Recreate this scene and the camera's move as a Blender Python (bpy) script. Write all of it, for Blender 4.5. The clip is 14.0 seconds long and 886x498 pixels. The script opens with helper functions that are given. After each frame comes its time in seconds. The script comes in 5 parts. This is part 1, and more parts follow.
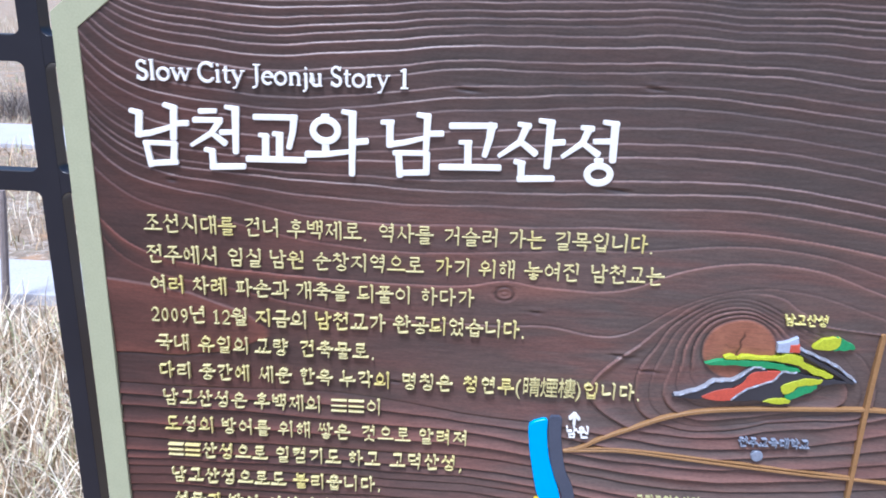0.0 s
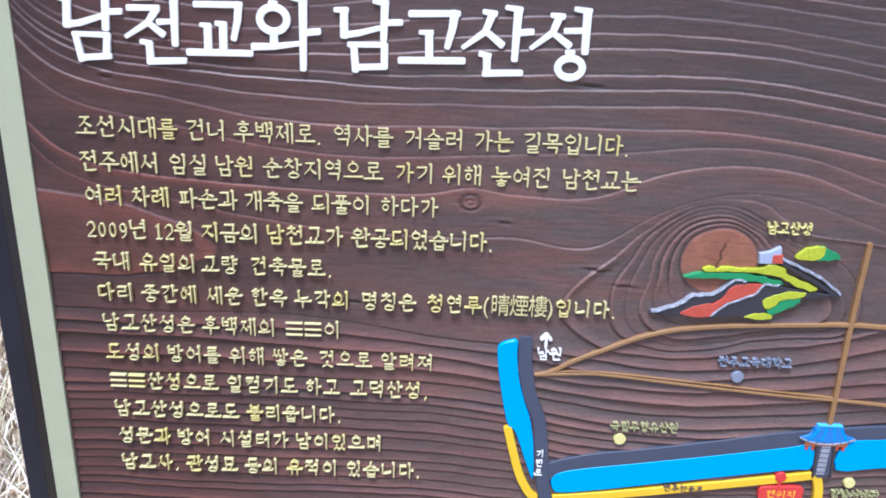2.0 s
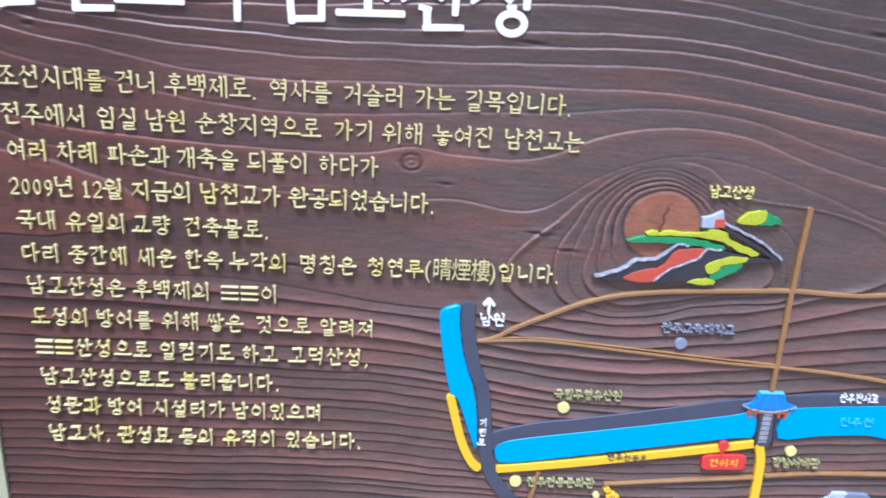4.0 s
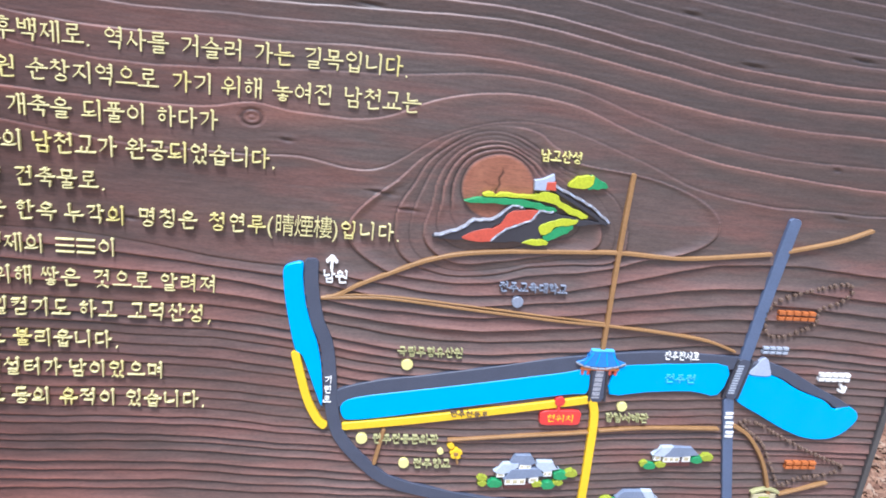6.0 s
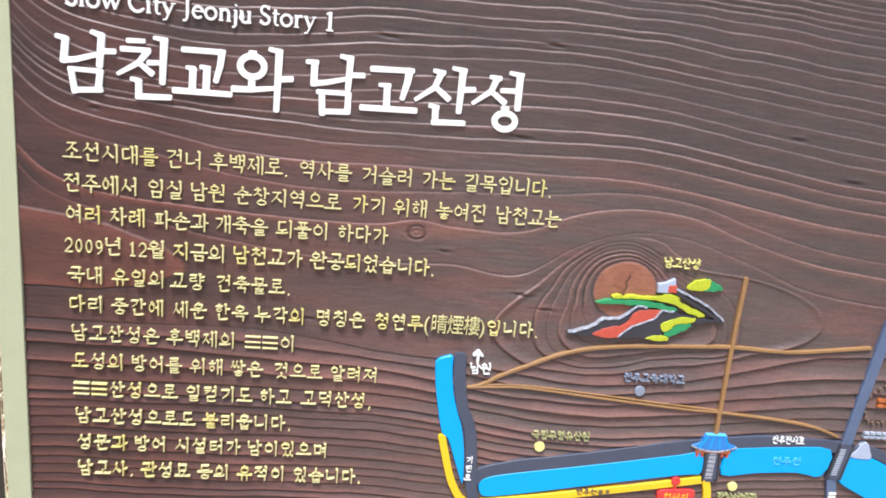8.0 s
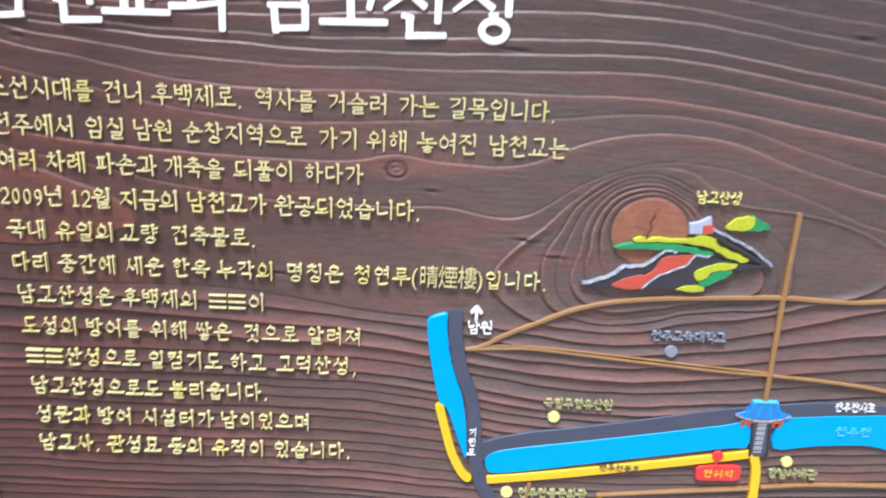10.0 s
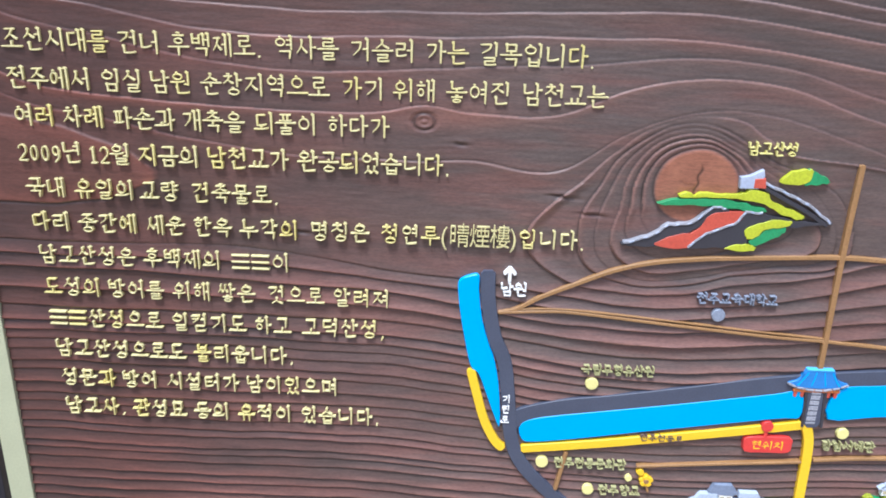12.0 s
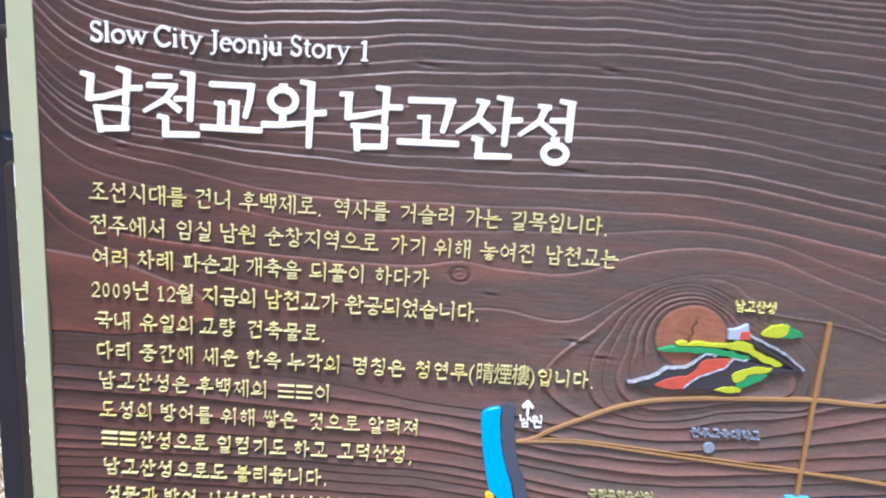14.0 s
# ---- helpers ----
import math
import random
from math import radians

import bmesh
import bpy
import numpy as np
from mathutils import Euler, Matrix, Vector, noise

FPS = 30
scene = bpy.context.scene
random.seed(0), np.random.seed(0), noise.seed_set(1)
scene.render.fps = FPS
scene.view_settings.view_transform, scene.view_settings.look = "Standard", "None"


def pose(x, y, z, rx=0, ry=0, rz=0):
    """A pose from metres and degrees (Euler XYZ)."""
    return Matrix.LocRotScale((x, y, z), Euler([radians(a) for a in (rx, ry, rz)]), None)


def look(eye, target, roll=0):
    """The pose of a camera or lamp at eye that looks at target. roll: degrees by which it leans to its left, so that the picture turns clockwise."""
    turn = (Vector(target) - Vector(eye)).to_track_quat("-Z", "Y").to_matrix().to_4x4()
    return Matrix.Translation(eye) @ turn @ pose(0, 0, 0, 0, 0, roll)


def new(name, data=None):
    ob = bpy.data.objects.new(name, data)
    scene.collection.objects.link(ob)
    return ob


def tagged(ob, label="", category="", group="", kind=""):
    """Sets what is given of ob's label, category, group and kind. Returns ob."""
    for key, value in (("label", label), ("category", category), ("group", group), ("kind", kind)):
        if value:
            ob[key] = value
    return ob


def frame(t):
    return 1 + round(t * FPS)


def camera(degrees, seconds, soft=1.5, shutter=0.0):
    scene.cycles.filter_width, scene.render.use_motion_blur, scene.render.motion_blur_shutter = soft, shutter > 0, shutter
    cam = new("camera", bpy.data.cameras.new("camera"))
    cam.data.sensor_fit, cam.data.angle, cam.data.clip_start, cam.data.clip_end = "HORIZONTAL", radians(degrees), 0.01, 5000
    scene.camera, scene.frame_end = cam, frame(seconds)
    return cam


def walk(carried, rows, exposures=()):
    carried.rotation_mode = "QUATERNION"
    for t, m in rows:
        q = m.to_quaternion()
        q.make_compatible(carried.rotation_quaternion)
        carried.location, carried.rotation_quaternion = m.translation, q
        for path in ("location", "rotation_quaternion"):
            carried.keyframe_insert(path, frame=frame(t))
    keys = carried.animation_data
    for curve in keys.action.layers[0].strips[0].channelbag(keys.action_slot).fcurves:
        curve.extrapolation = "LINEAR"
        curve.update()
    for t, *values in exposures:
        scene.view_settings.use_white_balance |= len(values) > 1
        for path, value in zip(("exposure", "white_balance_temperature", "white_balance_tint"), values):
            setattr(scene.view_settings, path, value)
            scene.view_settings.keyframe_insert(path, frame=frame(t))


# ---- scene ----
cam = camera(61.7, 14.0, soft=1.8, shutter=0.5)
PATH = [
    (0, (0.498, -0.829, 1.717), (0.446, 1.069, 1.09), 2.1),
    (0.5, (0.494, -0.828, 1.709), (0.457, 1.074, 1.093), 2.6),
    (1, (0.497, -0.826, 1.675), (0.482, 1.058, 1.005), 2.3),
    (1.5, (0.5, -0.812, 1.633), (0.522, 1.068, 0.95), 2.5),
    (2, (0.516, -0.799, 1.609), (0.531, 1.092, 0.958), 2.3),
    (2.2, (0.519, -0.795, 1.606), (0.526, 1.095, 0.953), 2.0),
    (4.3, (0.564, -0.797, 1.554), (0.706, 1.092, 0.914), 3.9),
    (4.5, (0.592, -0.805, 1.55), (0.765, 1.086, 0.922), 4.0),
    (5, (0.61, -0.813, 1.563), (0.824, 1.075, 0.94), 4.8),
    (5.5, (0.63, -0.826, 1.535), (0.892, 1.068, 0.948), 6.0),
    (6, (0.635, -0.845, 1.526), (0.96, 1.03, 0.912), 6.5),
    (6.5, (0.557, -0.87, 1.558), (0.864, 1.01, 0.949), 7.5),
    (7, (0.483, -0.909, 1.605), (0.739, 1.004, 1.079), 6.2),
    (7.2, (0.473, -0.937, 1.611), (0.71, 0.985, 1.114), 6.2),
    (9.5, (0.539, -0.841, 1.59), (0.717, 1.082, 1.07), 3.5),
    (10, (0.58, -0.801, 1.552), (0.643, 1.107, 0.954), 2.9),
    (10.5, (0.589, -0.767, 1.541), (0.544, 1.13, 0.907), 2.5),
    (11, (0.597, -0.757, 1.533), (0.51, 1.136, 0.892), 1.9),
    (11.5, (0.605, -0.758, 1.517), (0.522, 1.128, 0.857), 1.6),
    (12, (0.59, -0.765, 1.522), (0.552, 1.119, 0.854), 1.8),
    (12.5, (0.559, -0.773, 1.539), (0.549, 1.118, 0.888), 2.5),
    (13, (0.513, -0.777, 1.577), (0.499, 1.153, 1.051), 3.1),
    (13.5, (0.508, -0.801, 1.594), (0.513, 1.137, 1.099), 3.5),
    (14, (0.497, -0.847, 1.623), (0.57, 1.097, 1.156), 4.4),
]
walk(cam, [(t, look(eye, target, roll)) for t, eye, target, roll in PATH], [(0.0, 0.58, 5220, 13), (2.2, 0.61, 5160, 13), (5.0, 0.79, 5200, 13), (6.0, 0.90, 5500, 11), (7.2, 0.84, 6000, 10), (9.5, 0.80, 5750, 9), (11.0, 0.72, 5500, 10), (11.9, 0.72, 5450, 9), (12.5, 0.80, 6350, 11), (13.2, 0.74, 5800, 11), (14.0, 0.74, 5450, 11)])

# ---------------------------------------------------------------- daylight
world = bpy.data.worlds.new("overcast_sky")
scene.world = world
world.use_nodes = True
wn, wl = world.node_tree.nodes, world.node_tree.links
sky = wn.new("ShaderNodeTexSky")
sky.sky_type = "NISHITA"
sky.sun_disc = False
sky.sun_elevation = radians(62)
sky.sun_rotation = radians(200)
sky.air_density, sky.dust_density, sky.ozone_density = 1.0, 4.0, 1.0
wl.new(sky.outputs["Color"], wn["Background"].inputs["Color"])
wn["Background"].inputs["Strength"].default_value = 0.105
sun = new("sun", bpy.data.lights.new("sun", "SUN"))
sun.data.energy, sun.data.angle, sun.data.color = 2.9, radians(16), (1.0, 0.97, 0.93)
sun.matrix_world = look((-0.8, -1.9, 4.6), (0, 0, 0))


# ---------------------------------------------------------------- materials
def node_mat(name, rough=0.6, metal=0.0):
    m = bpy.data.materials.new(name)
    m.use_nodes = True
    nt = m.node_tree
    b = nt.nodes["Principled BSDF"]
    b.inputs["Roughness"].default_value = rough
    b.inputs["Metallic"].default_value = metal
    return m, nt, b


def noise_node(nt, scale, detail=4.0, stretch=(1, 1, 1), coord="Object"):
    tc = nt.nodes.new("ShaderNodeTexCoord")
    mp = nt.nodes.new("ShaderNodeMapping")
    mp.inputs["Scale"].default_value = stretch
    nz = nt.nodes.new("ShaderNodeTexNoise")
    nz.inputs["Scale"].default_value = scale
    nz.inputs["Detail"].default_value = detail
    nt.links.new(tc.outputs[coord], mp.inputs["Vector"])
    nt.links.new(mp.outputs["Vector"], nz.inputs["Vector"])
    return nz.outputs["Fac"]


def ramp(nt, fac, stops):
    r = nt.nodes.new("ShaderNodeValToRGB")
    el = r.color_ramp.elements
    while len(el) < len(stops):
        el.new(0.5)
    for e, (p, c) in zip(el, stops):
        e.position, e.color = p, (*c, 1)
    nt.links.new(fac, r.inputs["Fac"])
    return r.outputs["Color"]


def mix(nt, fac, a, b, mode="MIX"):
    n = nt.nodes.new("ShaderNodeMix")
    n.data_type, n.blend_type = "RGBA", mode
    for key, v in ((0, fac), (6, a), (7, b)):
        if isinstance(v, (int, float)):
            n.inputs[key].default_value = v
        elif isinstance(v, tuple):
            n.inputs[key].default_value = (*v, 1)
        else:
            nt.links.new(v, n.inputs[key])
    return n.outputs[2]


def bump(nt, b, fac, strength, distance):
    n = nt.nodes.new("ShaderNodeBump")
    n.inputs["Strength"].default_value, n.inputs["Distance"].default_value = strength, distance
    nt.links.new(fac, n.inputs["Height"])
    nt.links.new(n.outputs["Normal"], b.inputs["Normal"])


def paint(name, color, rough=0.5, worn=0.18):
    """Brushed paint: patchy at two scales, with faint brush relief."""
    m, nt, b = node_mat(name, rough)
    big = noise_node(nt, 30, 3)
    fine = noise_node(nt, 420, 5)
    dark = tuple(c * (1 - worn) for c in color)
    pale = tuple(min(0.9, c * (1 + 0.5 * worn) + 0.01) for c in color)
    base = mix(nt, big, dark, pale)
    spots = ramp(nt, fine, [(0.35, tuple([1 - worn] * 3)), (0.6, (1, 1, 1))])
    nt.links.new(mix(nt, 0.8, base, spots, "MULTIPLY"), b.inputs["Base Color"])
    bump(nt, b, fine, 0.15, 0.0006)
    return m


def stained_wood():
    m, nt, b = node_mat("stained_wood", 0.5)
    def attr(n):
        a = nt.nodes.new("ShaderNodeAttribute")
        a.attribute_name = n
        return a.outputs["Fac"]
    fibre = noise_node(nt, 45, 5, (0.7, 1, 6))
    patch = noise_node(nt, 6, 4, (0.8, 1, 3.0))
    specks = noise_node(nt, 500, 3, (0.4, 1, 1.4))
    stain = mix(nt, ramp(nt, patch, [(0.35, (0, 0, 0)), (0.68, (1, 1, 1))]), (0.058, 0.035, 0.032), (0.142, 0.058, 0.048))
    board_xyz = nt.nodes.new("ShaderNodeSeparateXYZ")
    tc = nt.nodes.new("ShaderNodeTexCoord")
    nt.links.new(tc.outputs["Object"], board_xyz.inputs[0])
    # greyer, paler wood towards the right, with the board's sheen painted into the colour
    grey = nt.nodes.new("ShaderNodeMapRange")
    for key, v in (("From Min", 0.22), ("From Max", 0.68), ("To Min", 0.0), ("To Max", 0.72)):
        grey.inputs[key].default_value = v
    nt.links.new(board_xyz.outputs["X"], grey.inputs["Value"])
    worn = nt.nodes.new("ShaderNodeMapRange")
    for key, v in (("From Min", 1.44), ("From Max", 1.60), ("To Min", 0.0), ("To Max", 0.75)):
        worn.inputs[key].default_value = v
    slope = nt.nodes.new("ShaderNodeMath")
    slope.operation = "MULTIPLY_ADD"
    slope.inputs[1].default_value = 0.30
    high = nt.nodes.new("ShaderNodeMath")
    high.operation = "SUBTRACT"
    high.inputs[1].default_value = 0.20
    nt.links.new(board_xyz.outputs["X"], slope.inputs[0])
    nt.links.new(board_xyz.outputs["Z"], slope.inputs[2])
    nt.links.new(slope.outputs[0], high.inputs[0])
    nt.links.new(high.outputs[0], worn.inputs["Value"])
    # colour goes darker towards the left edge
    left_dark = nt.nodes.new("ShaderNodeMapRange")
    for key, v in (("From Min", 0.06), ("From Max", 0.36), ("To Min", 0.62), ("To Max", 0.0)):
        left_dark.inputs[key].default_value = v
    nt.links.new(board_xyz.outputs["X"], left_dark.inputs["Value"])
    stain = mix(nt, left_dark.outputs["Result"], stain, (0.040, 0.024, 0.023))
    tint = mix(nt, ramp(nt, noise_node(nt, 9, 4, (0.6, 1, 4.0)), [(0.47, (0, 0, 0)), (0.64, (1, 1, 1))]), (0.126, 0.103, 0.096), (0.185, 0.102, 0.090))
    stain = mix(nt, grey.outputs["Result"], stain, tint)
    stain = mix(nt, worn.outputs["Result"], stain, (0.068, 0.054, 0.051))
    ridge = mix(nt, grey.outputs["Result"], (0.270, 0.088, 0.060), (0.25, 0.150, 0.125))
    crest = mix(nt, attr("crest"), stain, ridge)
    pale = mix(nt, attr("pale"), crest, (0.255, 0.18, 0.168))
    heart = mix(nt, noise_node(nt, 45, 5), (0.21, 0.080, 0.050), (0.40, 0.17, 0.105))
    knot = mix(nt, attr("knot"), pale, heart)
    # real cracks, gouges and knot rings, plus shade painted along the ring steps
    crack_shade = mix(nt, attr("crack_shade"), knot, (0.012, 0.008, 0.008))
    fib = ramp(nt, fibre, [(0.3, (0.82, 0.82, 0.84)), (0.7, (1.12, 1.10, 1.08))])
    col = mix(nt, 1.0, crack_shade, fib, "MULTIPLY")
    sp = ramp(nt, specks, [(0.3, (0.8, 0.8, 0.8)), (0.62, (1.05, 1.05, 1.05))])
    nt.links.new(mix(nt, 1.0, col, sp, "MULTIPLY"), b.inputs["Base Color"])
    rr = nt.nodes.new("ShaderNodeMapRange")
    rr.inputs["To Min"].default_value, rr.inputs["To Max"].default_value = 0.33, 0.55
    nt.links.new(fibre, rr.inputs["Value"])
    nt.links.new(rr.outputs["Result"], b.inputs["Roughness"])
    bump(nt, b, fibre, 0.28, 0.0008)
    return m


def text_paint():
    """Cream letter paint, yellower on some letters than on others."""
    m, nt, b = node_mat("pale_yellow_paint", 0.5)
    info = nt.nodes.new("ShaderNodeObjectInfo")
    patch, fine = noise_node(nt, 60, 3), noise_node(nt, 420, 5)
    tone = mix(nt, ramp(nt, info.outputs["Random"], [(0.80, (0, 0, 0)), (1.0, (0.75, 0.75, 0.75))]), (0.71, 0.65, 0.33), (0.70, 0.60, 0.17))
    tone = mix(nt, ramp(nt, patch, [(0.45, (0, 0, 0)), (0.75, (0.5, 0.5, 0.5))]), tone, (0.66, 0.56, 0.17))
    worn = ramp(nt, fine, [(0.32, (0.78, 0.76, 0.72)), (0.58, (1, 1, 1))])
    nt.links.new(mix(nt, 0.8, tone, worn, "MULTIPLY"), b.inputs["Base Color"])
    bump(nt, b, fine, 0.15, 0.0006)
    return m


M_WOOD = stained_wood()
M_CREAM = paint("cream_green_paint", (0.44, 0.46, 0.30), 0.45, 0.10)
M_WHITE = paint("white_letter_paint", (0.86, 0.86, 0.84), 0.45, 0.05)
M_TEXT = text_paint()
M_BLUE = paint("sky_blue_paint", (0.0, 0.37, 0.88), 0.4, 0.05)
M_SLATE = paint("slate_grey_paint", (0.064, 0.076, 0.118), 0.5, 0.15)
M_STEELBLUE = paint("steel_blue_paint", (0.10, 0.14, 0.24), 0.5, 0.15)
M_YELLOW = paint("golden_yellow_paint", (0.90, 0.56, 0.01), 0.45, 0.08)
M_BROWN = paint("ochre_brown_paint", (0.34, 0.185, 0.07), 0.5, 0.2)
M_GREEN = paint("green_paint", (0.03, 0.31, 0.11), 0.5, 0.25)
M_LIME = paint("lime_yellow_paint", (0.52, 0.58, 0.02), 0.5, 0.25)
M_RED = paint("brick_red_paint", (0.55, 0.085, 0.05), 0.5, 0.2)
M_PIN = paint("bright_red_paint", (0.68, 0.045, 0.04), 0.45, 0.1)
M_ORANGE = paint("orange_paint", (0.52, 0.15, 0.035), 0.5, 0.25)
M_PALEBLUE = paint("pale_blue_paint", (0.42, 0.48, 0.62), 0.5, 0.15)
M_DOT = paint("pale_lemon_paint", (0.80, 0.74, 0.28), 0.5, 0.1)
M_LABEL = paint("muted_lemon_paint", (0.43, 0.42, 0.20), 0.5, 0.2)
M_DARK = paint("charcoal_paint", (0.035, 0.034, 0.045), 0.5, 0.15)
M_ROOF = paint("tile_grey_paint", (0.38, 0.43, 0.52), 0.5, 0.15)
M_DEEPBLUE = paint("deep_blue_paint", (0.03, 0.22, 0.62), 0.45, 0.15)
M_DASH = paint("dark_brown_paint", (0.17, 0.110, 0.080), 0.6, 0.35)
M_TILE = paint("slate_tile_paint", (0.22, 0.27, 0.38), 0.5, 0.2)
M_PALETILE = paint("pale_tile_paint", (0.50, 0.58, 0.70), 0.5, 0.15)
M_MAROON = paint("maroon_paint", (0.11, 0.035, 0.032), 0.55, 0.3)
M_PANE = paint("beige_paint", (0.55, 0.49, 0.30), 0.5, 0.2)
M_COPING = paint("pale_stone_paint", (0.36, 0.37, 0.42), 0.5, 0.35)
M_STRIP = paint("grey_metal_paint", (0.075, 0.073, 0.075), 0.4, 0.15)
M_FADED = paint("faded_blue_grey_paint", (0.27, 0.31, 0.40), 0.5, 0.25)
M_STAKE = paint("weathered_wood_grey", (0.33, 0.28, 0.27), 0.8, 0.35)
M_OLIVE = paint("olive_lime_paint", (0.36, 0.42, 0.03), 0.5, 0.25)
M_AQUA = paint("light_aqua_paint", (0.10, 0.50, 0.90), 0.5, 0.05)


def steel_mat():
    m, nt, b = node_mat("dark_coated_steel", 0.32, 0.0)
    b.inputs["Specular IOR Level"].default_value = 0.42
    n1, n2 = noise_node(nt, 14, 3), noise_node(nt, 300, 4)
    base = mix(nt, n1, (0.010, 0.011, 0.018), (0.018, 0.019, 0.030))
    nt.links.new(base, b.inputs["Base Color"])
    bump(nt, b, n2, 0.2, 0.0006)
    return m


def soil_mat():
    m, nt, b = node_mat("dry_grass_soil", 0.95)
    n1, n2, n3 = noise_node(nt, 1.3, 5), noise_node(nt, 14, 6), noise_node(nt, 90, 5)
    straw = mix(nt, ramp(nt, n1, [(0.35, (0, 0, 0)), (0.65, (1, 1, 1))]), (0.44, 0.36, 0.27), (0.70, 0.66, 0.60))
    dirt = mix(nt, ramp(nt, n2, [(0.42, (0, 0, 0)), (0.62, (1, 1, 1))]), (0.20, 0.18, 0.14), straw)
    leaf = mix(nt, ramp(nt, n3, [(0.4, (0, 0, 0)), (0.6, (1, 1, 1))]), (0.34, 0.24, 0.16), dirt)
    n4 = noise_node(nt, 2.6, 3)
    leaf = mix(nt, ramp(nt, n4, [(0.54, (0, 0, 0)), (0.66, (0.7, 0.7, 0.7))]), leaf, (0.52, 0.30, 0.15))
    leaf = mix(nt, ramp(nt, n4, [(0.30, (0.6, 0.6, 0.6)), (0.42, (0, 0, 0))]), leaf, (0.24, 0.25, 0.15))
    nt.links.new(leaf, b.inputs["Base Color"])
    bump(nt, b, n3, 0.8, 0.02)
    return m


def straw_mat():
    m, nt, b = node_mat("dry_straw", 0.8)
    g = nt.nodes.new("ShaderNodeNewGeometry")
    col = ramp(nt, g.outputs["Random Per Island"], [(0.0, (0.22, 0.15, 0.09)), (0.22, (0.56, 0.41, 0.25)), (0.55, (0.80, 0.68, 0.51)), (0.85, (0.88, 0.81, 0.67)), (0.93, (0.60, 0.58, 0.33)), (1.0, (0.40, 0.44, 0.24))])
    nt.links.new(col, b.inputs["Base Color"])
    return m


def concrete_mat():
    m, nt, b = node_mat("pale_concrete", 0.85)
    n1, n2 = noise_node(nt, 3, 5), noise_node(nt, 60, 6)
    base = mix(nt, n1, (0.46, 0.46, 0.49), (0.58, 0.58, 0.61))
    nt.links.new(mix(nt, 0.5, base, ramp(nt, n2, [(0.3, (0.7, 0.7, 0.7)), (0.6, (1, 1, 1))]), "MULTIPLY"), b.inputs["Base Color"])
    bump(nt, b, n2, 0.4, 0.004)
    return m


def island_mat(name, stops):
    m, nt, b = node_mat(name, 0.8)
    g = nt.nodes.new("ShaderNodeNewGeometry")
    nt.links.new(ramp(nt, g.outputs["Random Per Island"], stops), b.inputs["Base Color"])
    return m


M_STEEL, M_SOIL, M_STRAW, M_CONC = steel_mat(), soil_mat(), straw_mat(), concrete_mat()
M_LEAF = island_mat("dead_leaf", [(0.0, (0.13, 0.060, 0.035)), (0.4, (0.21, 0.11, 0.065)), (0.85, (0.27, 0.16, 0.10)), (1.0, (0.33, 0.24, 0.17))])
M_TWIG = island_mat("bare_twig", [(0.0, (0.12, 0.10, 0.09)), (0.6, (0.22, 0.19, 0.17)), (1.0, (0.34, 0.30, 0.26))])


# ---------------------------------------------------------------- mesh helpers
def mesh_from(name, bm, material):
    me = bpy.data.meshes.new(name)
    bm.normal_update()
    bm.to_mesh(me)
    bm.free()
    me.materials.append(material)
    return me


def part(name, bm, material, parent, label=""):
    ob = new(name, mesh_from(name, bm, material))
    ob.parent = parent
    return tagged(ob, label) if label else ob


def box(bm, x0, x1, y0, y1, z0, z1, bevel=0.0):
    made = bmesh.ops.create_cube(bm, size=1)["verts"]
    for v in made:
        v.co = Vector(((x0 + x1) / 2 + v.co.x * (x1 - x0), (y0 + y1) / 2 + v.co.y * (y1 - y0), (z0 + z1) / 2 + v.co.z * (z1 - z0)))
    if bevel:
        edges = list({e for v in made for e in v.link_edges})
        bmesh.ops.bevel(bm, geom=edges, offset=bevel, segments=2, affect="EDGES", profile=0.7)
    return bm


def glide(points, steps=6, closed=False):
    """A smooth line through the points."""
    P = [Vector(p) for p in points]
    n = len(P)
    out = []
    for i in range(n if closed else n - 1):
        if closed:
            a, b, c, d = P[i - 1], P[i], P[(i + 1) % n], P[(i + 2) % n]
        else:
            a, b, c, d = P[max(i - 1, 0)], P[i], P[i + 1], P[min(i + 2, n - 1)]
        for s in range(steps):
            t = s / steps
            out.append(0.5 * (2 * b + (c - a) * t + (2 * a - 5 * b + 4 * c - d) * t * t + (3 * b - a - 3 * c + d) * t ** 3))
    if not closed:
        out.append(P[-1])
    return out


def offset_in(P, d):
    """The closed outline drawn in by d."""
    n = len(P)
    area = sum(P[i].x * P[(i + 1) % n].y - P[(i + 1) % n].x * P[i].y for i in range(n))
    sgn = 1 if area > 0 else -1
    out = []
    for i in range(n):
        a, b, c = P[i - 1], P[i], P[(i + 1) % n]
        u, v = (b - a), (c - b)
        if u.length < 1e-9 or v.length < 1e-9:
            out.append(b.copy())
            continue
        u.normalize(), v.normalize()
        nrm = Vector((-u.y - v.y, u.x + v.x))
        k = nrm.length
        nrm = nrm / k if k > 0.3 else Vector((-u.y, u.x))
        out.append(b + nrm * d * sgn / max(0.5, k / 2))
    return out


